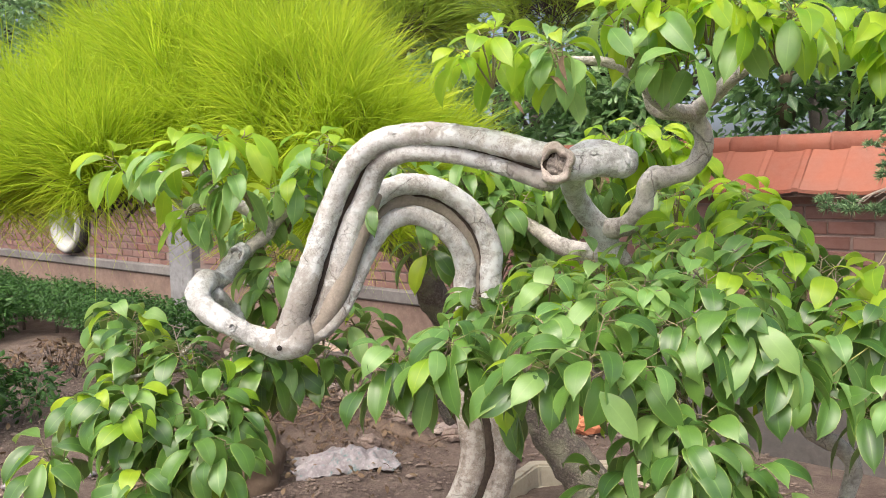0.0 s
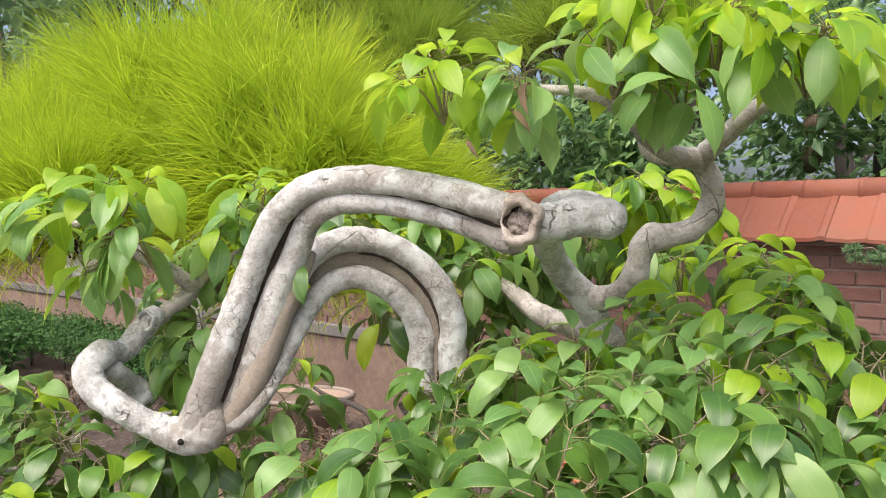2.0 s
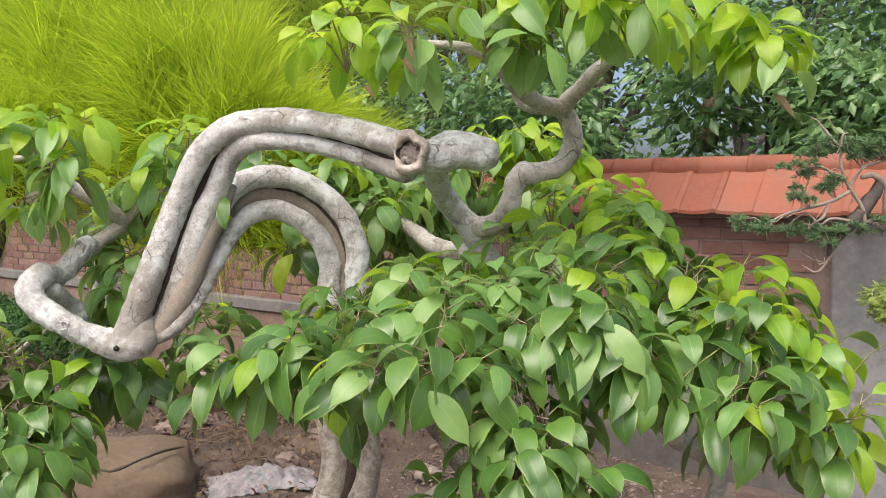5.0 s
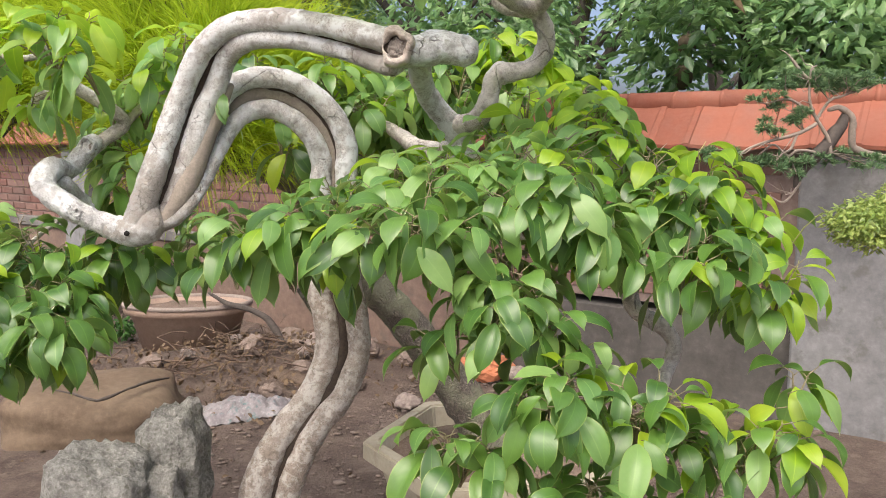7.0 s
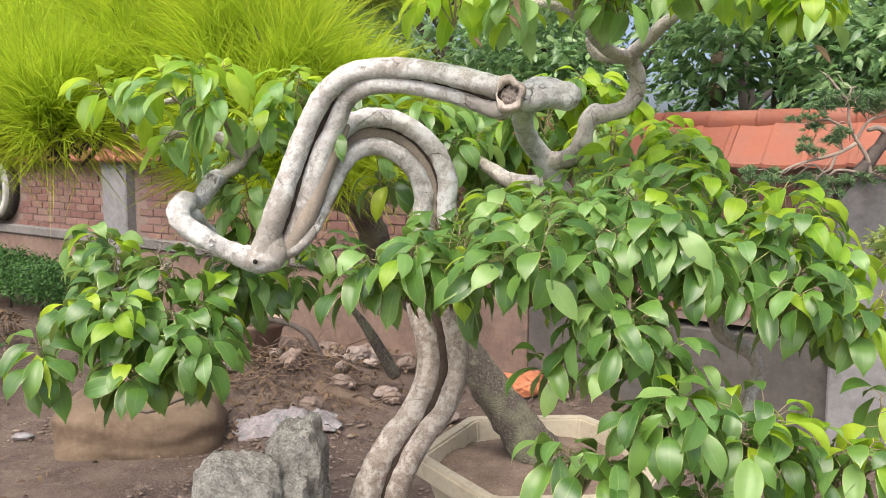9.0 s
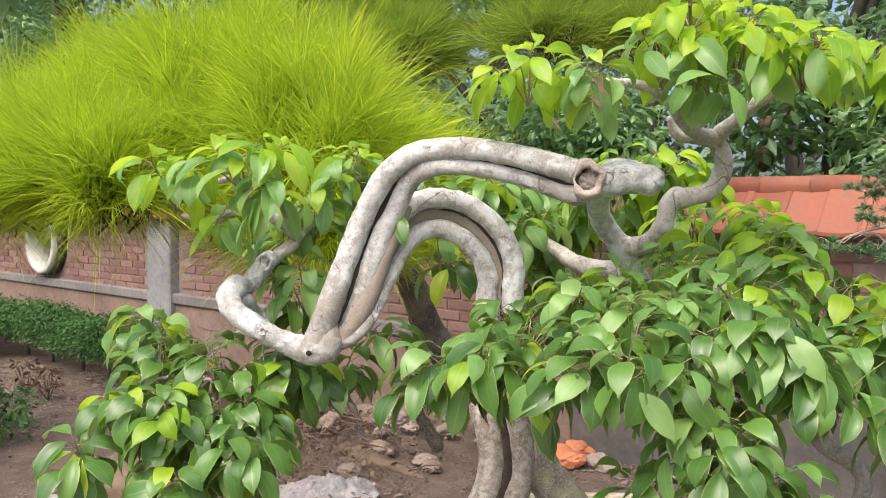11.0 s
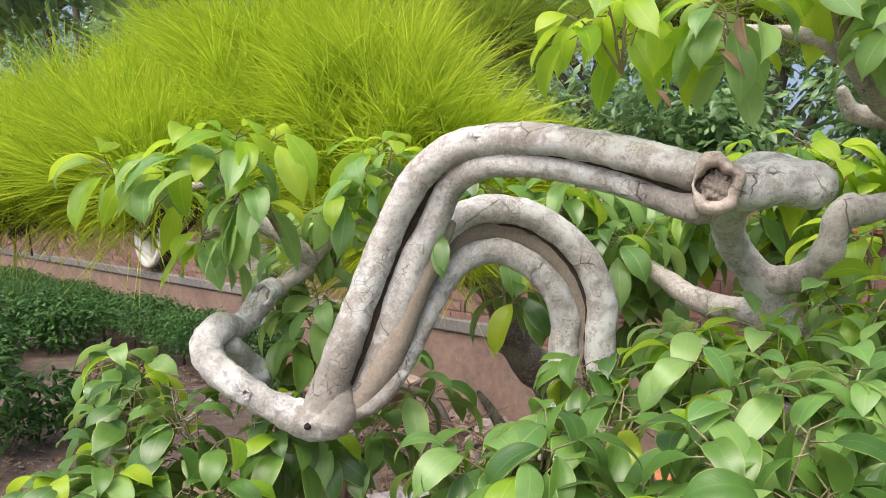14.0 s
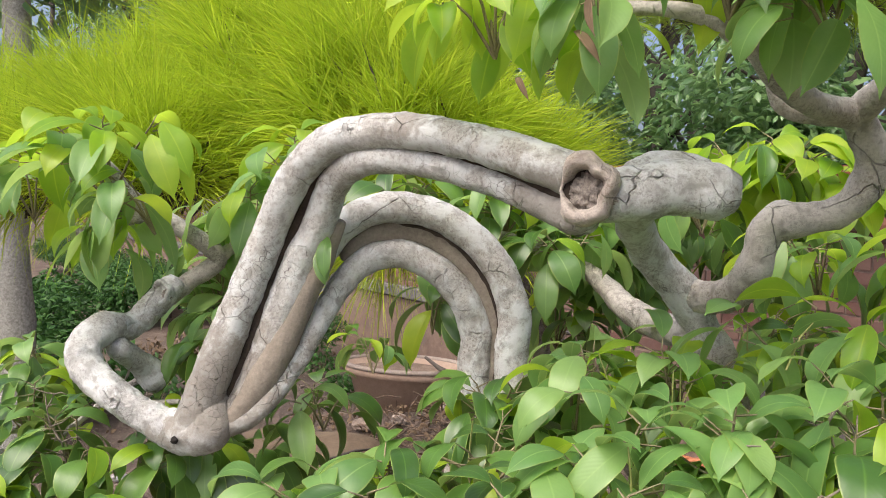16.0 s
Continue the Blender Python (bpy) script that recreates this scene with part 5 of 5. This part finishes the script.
part("trunk", tube([(-3.0, 4.05, -0.1), (-2.98, 4.03, 0.5), (-2.99, 4.0, 1.1), (-2.95, 4.0, 1.8), (-3.0, 4.05, 2.6)], (0.11, 0.09, 0.085, 0.08, 0.06), 14, 6, 0.12, 9), ROCK, mossy)
leaf_mass("crown", [(-3.3, 4.2, 2.7, 0.7, 0.6, 0.5), (-2.8, 4.4, 2.9, 0.6, 0.6, 0.5)], 700, 0.13, LEAF_FAR, mossy, 91)
shrub = thing("low_shrub", "low dense green shrub growing from the dirt", "shrub")
shrub_stem = bmesh.new()
for j in range(9):
    thin_twigs(shrub_stem, Vector((-3.3, 4.55, -0.05)), Vector((-3.3 + rng.uniform(-0.4, 0.4), 4.55 + rng.uniform(-0.3, 0.3), rng.uniform(0.3, 0.7))), 0.008)
part("stem", shrub_stem, BARK_DARK, shrub)
leaf_mass("foliage", [(-3.25, 4.5, 0.35, 0.35, 0.3, 0.3), (-3.6, 4.6, 0.5, 0.4, 0.3, 0.35), (-3.0, 4.8, 0.25, 0.25, 0.25, 0.22)], 420, 0.075, LEAF_HEDGE, shrub, 93)

# pale-leaved bonsai pad and its post at the edge of the yard
pale = thing("pale_bonsai", "small bonsai with a flat pad of pale green leaves", "bonsai tree")
part("trunk", tube([(1.9, 2.35, -0.08), (1.88, 2.33, 0.5), (1.82, 2.28, 0.9), (1.72, 2.22, 1.1)], (0.05, 0.04, 0.035, 0.025), 10, 6, 0.12, 18), BARK_DARK, pale)
part("branch", tube([(1.75, 2.24, 1.05), (1.62, 2.18, 1.14), (1.48, 2.12, 1.16)], (0.02, 0.014, 0.006), 8, 5, 0.1, 30), BARK_DARK, pale)
leaf_mass("foliage", [(1.45, 2.12, 1.165, 0.12, 0.13, 0.07), (1.57, 2.15, 1.185, 0.15, 0.15, 0.085), (1.74, 2.2, 1.22, 0.15, 0.15, 0.09)], 2200, 0.021, LEAF_PALE, pale, 51)


# wiry juniper in front of the coping
jun = thing("juniper_bonsai", "wiry juniper with bare twisted branches and sparse dark tufts", "bonsai tree")
part("trunk", tube([(2.75, 3.36, -0.1), (2.68, 3.36, 0.7), (2.577, 3.36, 1.105), (2.405, 3.37, 1.281), (2.22, 3.38, 1.331), (2.141, 3.38, 1.361), (2.121, 3.37, 1.417), (2.111, 3.36, 1.49), (2.052, 3.36, 1.534), (2.007, 3.36, 1.526)], (0.05, 0.042, 0.032, 0.022, 0.018, 0.016, 0.015, 0.014, 0.013, 0.011), 10, 6, 0.25, 40), BARK_JUN, jun)
part("dark_limb", tube([(2.09, 3.37, 1.51), (2.07, 3.37, 1.46), (2.04, 3.37, 1.42), (2.006, 3.36, 1.375), (1.939, 3.36, 1.307), (1.894, 3.36, 1.255), (1.879, 3.36, 1.196)], (0.016, 0.026, 0.03, 0.03, 0.026, 0.022, 0.012), 10, 6, 0.2, 30), BARK_DARK, jun, "dark thick sawn-off limb")
rng = random.Random(61)
JB = [[(2.013, 3.34, 1.342), (1.999, 3.34, 1.40), (1.961, 3.34, 1.458), (1.923, 3.34, 1.516), (1.903, 3.34, 1.585), (1.905, 3.34, 1.689), (1.928, 3.34, 1.707)],
      [(1.904, 3.34, 1.643), (1.864, 3.34, 1.677), (1.833, 3.35, 1.723), (1.802, 3.35, 1.757)],
      [(1.94, 3.34, 1.464), (1.89, 3.34, 1.435), (1.843, 3.34, 1.417), (1.772, 3.33, 1.40), (1.701, 3.33, 1.382), (1.631, 3.33, 1.353), (1.603, 3.33, 1.318)],
      [(1.89, 3.35, 1.215), (1.875, 3.35, 1.189), (1.817, 3.34, 1.131), (1.75, 3.34, 1.16)],
      [(1.97, 3.35, 1.342), (1.869, 3.34, 1.353), (1.822, 3.34, 1.33), (1.761, 3.34, 1.376), (1.703, 3.34, 1.341)],
      [(1.95, 3.36, 1.48), (2.005, 3.36, 1.563), (2.052, 3.36, 1.58), (2.093, 3.36, 1.595), (2.2, 3.36, 1.63)],
      [(1.923, 3.35, 1.516), (1.838, 3.35, 1.562), (1.802, 3.35, 1.568), (1.72, 3.35, 1.55)],
      [(1.86, 3.34, 1.42), (1.83, 3.33, 1.36), (1.80, 3.33, 1.34), (1.77, 3.33, 1.31)]]
for i, pts_ in enumerate(JB):
    part("branch", tube(pts_, (0.009, 0.0085, 0.007, 0.0055, 0.003) if i < 3 else (0.007, 0.006, 0.005, 0.003), 7, 5, 0.25, 60), BARK_JUN, jun, "bare pale twisted branch" if i < 3 else "")
wires = bmesh.new()
tuft = []
for x, z in ((1.525, 1.335), (1.608, 1.318), (1.692, 1.30), (1.764, 1.295), (1.823, 1.289), (1.918, 1.312), (2.002, 1.324), (2.098, 1.318), (2.18, 1.32), (1.696, 1.55), (1.747, 1.446), (1.80, 1.625), (1.883, 1.631), (1.99, 1.644), (2.049, 1.655), (1.816, 1.516), (1.865, 1.469), (2.086, 1.633), (2.015, 1.609), (2.2, 1.64)):
    near = min((Vector(q) for b_ in JB for q in b_), key=lambda q: (q - Vector((x, 3.34, z))).length)
    for _ in range(4):
        e_ = Vector((x + rng.gauss(0, 0.04), 3.34 + rng.gauss(0, 0.04), z + rng.gauss(0, 0.02)))
        thin_twigs(wires, near, e_, 0.0028, rng.uniform(-0.03, 0.03))
        tuft.append((*e_, 0.03, 0.03, 0.014))
for _ in range(34):
    b_ = rng.choice(JB)
    i = rng.randrange(len(b_) - 1)
    a_ = Vector(b_[i]).lerp(Vector(b_[i + 1]), rng.random())
    thin_twigs(wires, a_, a_ + Vector((rng.gauss(-0.02, 0.06), rng.gauss(0, 0.04), rng.gauss(-0.01, 0.04))), 0.0028, rng.uniform(-0.03, 0.03))
tagged(part("twig_work", wires, BARK_JUN, jun), kind="stuff")
needles("foliage", tuft, 9, 20, 0.035, JUNIPER, jun, 71, 0.0016)


# ---- trees beyond the wall ----
OPENING = (Vector((0.109, 0.119, 1.484)), Vector((0.3970, 0.8881, 0.2318)))  # a line along which the crowns leave a hole to the sky


def in_opening(x, y, z, reach):
    d = Vector((x, y, z)) - OPENING[0]
    return (d - OPENING[1] * d.dot(OPENING[1])).length < reach


def tree(x, y, height, spread, seed, low=0.9, dense=850):
    r = random.Random(seed)
    t = thing("broadleaf_tree", "dark green broadleaf tree standing behind the garden wall", "tree", "trees behind the wall")
    top = Vector((x + r.uniform(-0.4, 0.4), y + r.uniform(-0.4, 0.4), height * 0.8))
    part("trunk", tube([(x, y, -0.1), (x + 0.05, y, height * 0.25), (x - 0.08, y + 0.05, height * 0.5), top], (0.13, 0.11, 0.08, 0.03), 10, 6, 0.12, 4), BARK_DARK, t)
    lobes = []
    for k in range(13):
        a = r.uniform(0, 6.283)
        z = low + (height - low) * (k + 0.5) / 13
        w = spread * (0.55 + 0.45 * math.sin(3.14 * min(1, (k + 2) / 14))) * r.uniform(0.35, 0.9)
        e = Vector((x + math.cos(a) * w, y + math.sin(a) * w, z))
        if in_opening(*e, 0.3):
            continue
        part("limb", tube([(x, y, max(0.4, z - 0.8)), ((x + e.x) / 2, (y + e.y) / 2, z - 0.25), e[:]], (0.05, 0.035, 0.012), 7, 4, 0.1, 6), BARK_DARK, t)
        big = max(1.0, spread / 1.7)
        lobes.append((*e, big * r.uniform(0.45, 0.75), big * r.uniform(0.45, 0.75), big * r.uniform(0.3, 0.5)))
    part_ = leaf_mass("crown", lobes, dense, 0.105, LEAF_FAR, t, seed + 1, 0.5)
    return t


for k, (s, nn, hgt, spr) in enumerate(((-4.6, -2.2, 4.6, 1.5), (-3.0, -1.9, 4.2, 1.4), (-1.4, -2.4, 4.4, 1.5), (0.2, -2.0, 4.0, 1.4), (1.8, -2.3, 4.4, 1.5), (3.4, -2.0, 4.6, 1.5), (5.2, -2.4, 4.8, 1.6), (7.2, -2.6, 5.0, 1.7), (9.4, -2.8, 5.2, 1.8), (12.0, -3.0, 7.5, 2.2), (15.0, -2.0, 8.0, 2.4), (-2.2, -5.0, 6.0, 2.0), (1.5, -5.2, 6.0, 2.0), (5.5, -5.5, 6.4, 2.1), (10.0, -6.0, 7.0, 2.4), (8.2, -1.6, 6.0, 1.8), (11.0, -1.5, 6.2, 1.9), (13.5, -1.0, 7.6, 2.2), (16.5, -3.0, 8.0, 2.8), (13.0, -4.5, 8.0, 2.8), (7.5, -5.0, 7.0, 2.5), (18.5, -1.4, 8.5, 2.4), (20.8, -0.8, 8.5, 2.4), (16.2, -1.4, 8.0, 2.2))):
    p = WALL @ Vector((s, nn, 0))
    tree(p.x, p.y, hgt, spr, 100 + k, 0.9, 720 if nn > -4 else 330)


for k, (x, y, z, r_) in enumerate(((2.446, 6.2, 2.125, 0.075), (2.411, 6.2, 1.879, 0.085))):
    fruit = obj("hanging_fruit", lump((r_, r_, r_ * 1.15), k + 50, 4, 0.08, 3.0), plain_wood("brown_fruit_skin", (0.1, 0.075, 0.05), (0.2, 0.15, 0.1), 14))
    fruit.location = (x, y, z)
    stalk = tube([(x, y, z + r_), (x + 0.02, y, z + r_ + 0.12), (x + 0.06, y + 0.05, z + r_ + 0.3)], (0.01, 0.008, 0.008), 6, 4)
    for v in stalk.verts:
        v.co -= Vector((x, y, z))
    part("stalk", stalk, BARK_DARK, fruit)
    tagged(fruit, "round brown fruit hanging from a tree behind the wall", "fruit", "hanging fruit")

for k in range(13):
    p = WALL @ Vector((-4.5 + k * 1.05, -1.15 - 0.3 * (k % 2), 0))
    sb = thing("background_shrub", "dense dark green shrub growing close behind the wall", "shrub", "shrubs behind the wall")
    stem = tube([(p.x, p.y, -0.1), (p.x + 0.04, p.y, 0.8), (p.x - 0.05, p.y, 1.7)], (0.05, 0.04, 0.02), 8, 5)
    part("stem", stem, BARK_DARK, sb)
    leaf_mass("foliage", [(p.x, p.y, 1.35, 0.6, 0.5, 0.45), (p.x + 0.15, p.y + 0.1, 1.9 + 0.15 * (k % 3), 0.55, 0.5, 0.45)], 750, 0.12, LEAF_FAR, sb, 300 + k, 0.5)


# ---- coping tiles and bricks of the wall ----
coping = thing("clay_coping", "red-orange clay tile coping along the top of the brick wall", "roof coping", kind="structure")
coping.matrix_world = WALL
EAVE_N, EAVE_Z, RIDGE_Z = 0.27, 1.375, 1.592


def tile_mesh(sign):
    bm = bmesh.new()
    prof = ((0.0, -0.014), (0.001, 0.004), (0.006, 0.009), (0.03, 0.011), (0.042, 0.004), (0.11, -0.002), (0.17, 0.002), (0.21, 0.005), (0.212, -0.006))
    rows = []
    for u in (0.0, 0.33, 0.66, 1.0):
        nn, z = 0.03 + (EAVE_N - 0.03) * u, RIDGE_Z + (EAVE_Z - RIDGE_Z) * u
        rows.append([bm.verts.new((s, nn * sign, z + h + 0.004 * math.sin(u * 5))) for s, h in prof])
    rows.append([bm.verts.new((v.co.x, v.co.y - 0.002 * sign, v.co.z - 0.018)) for v in rows[-1]])
    for a, b in zip(rows, rows[1:]):
        for i in range(len(prof) - 1):
            bm.faces.new((a[i], a[i + 1], b[i + 1], b[i]))
    bmesh.ops.recalc_face_normals(bm, faces=bm.faces)
    me = bpy.data.meshes.new("roof_tile")
    bm.to_mesh(me)
    bm.free()
    me.materials.append(TILE)
    return me


def ridge_mesh():
    bm = bmesh.new()
    rings = []
    for s, k in ((0.0, 1.0), (0.235, 1.02), (0.236, 1.07), (0.258, 1.07), (0.2585, 0.98)):
        rings.append([bm.verts.new((s, 0.062 * k * math.cos(a), RIDGE_Z + 0.006 + 0.058 * k * math.sin(a))) for a in [-0.56 + (math.pi + 1.12) * j / 8 for j in range(9)]])
    for a, b in zip(rings, rings[1:]):
        for i in range(8):
            bm.faces.new((a[i], a[i + 1], b[i + 1], b[i]))
    bmesh.ops.recalc_face_normals(bm, faces=bm.faces)
    me = bpy.data.meshes.new("ridge_tile")
    bm.to_mesh(me)
    bm.free()
    me.polygons.foreach_set("use_smooth", [True] * len(me.polygons))
    me.materials.append(TILE)
    return me


part("coping_bed", box(S0, S1, -0.2, 0.2, 1.335, 1.385, 0.004), MORTAR, coping, "", False)
rng = random.Random(77)
front, rear, ridge = tile_mesh(1), tile_mesh(-1), ridge_mesh()
for k in range(int((S1 - S0) / 0.2)):
    for me in (front, rear):
        o = new("roof_tile", me)
        o.parent = coping
        o.location = (S0 + k * 0.2, rng.uniform(-0.003, 0.003), rng.uniform(-0.002, 0.002))
        o.rotation_euler = (rng.gauss(0, 0.004), rng.gauss(0, 0.004), 0)
for k in range(int((S1 - S0) / 0.245)):
    o = new("ridge_tile", ridge)
    o.parent = coping
    o.location = (S0 + 0.017 + k * 0.245, rng.uniform(-0.002, 0.002), rng.uniform(-0.0015, 0.0015))
    o.rotation_euler = (0, rng.gauss(0, 0.003), rng.gauss(0, 0.003))

BRICKS = []
for k in range(3):
    bm = box(0, 0.212, 0, 0.03, 0, 0.063, 0.004)
    for v in bm.verts:
        v.co += Vector((rng.uniform(-0.002, 0.002), rng.uniform(-0.002, 0.002), rng.uniform(-0.002, 0.002)))
    me = bpy.data.meshes.new("brick")
    bm.to_mesh(me)
    bm.free()
    me.materials.append(BRICK)
    BRICKS.append(me)
rest_v, rest_f, rest_n = [], [], 0
for row in range(11):
    z = 0.552 + row * 0.0745
    if z > 1.31:
        break
    for k in range(86):
        s = -1.2 + k * 0.2235 + (0.11 if row % 2 else 0.0)
        if any(lo - 0.2 < s < hi for lo, hi in ((5.57, 5.97), (-1.3, -0.52))):
            continue
        if (s + 0.106 - RING_S) ** 2 + (z + 0.03 - RING_Z) ** 2 < (RING_R + 0.09) ** 2:
            continue
        me = BRICKS[rng.randrange(3)]
        off = (s + rng.uniform(-0.003, 0.003), 0.082 + rng.uniform(-0.004, 0.004), z + rng.uniform(-0.002, 0.002))
        if s < 5.4:
            o = new("brick", me)
            o.parent = garden_wall
            o.location = off
        else:
            rest_v.append(np.array([v.co[:] for v in me.vertices]) + np.array(off))
            rest_f += [[i + rest_n for i in p.vertices] for p in me.polygons]
            rest_n += len(me.vertices)
rest = bpy.data.meshes.new("brickwork")
rest.from_pydata(np.concatenate(rest_v).tolist(), [], rest_f)
rest.materials.append(BRICK)
rest_ob = new("brickwork", rest)
rest_ob.parent = garden_wall
tagged(rest_ob, kind="stuff")
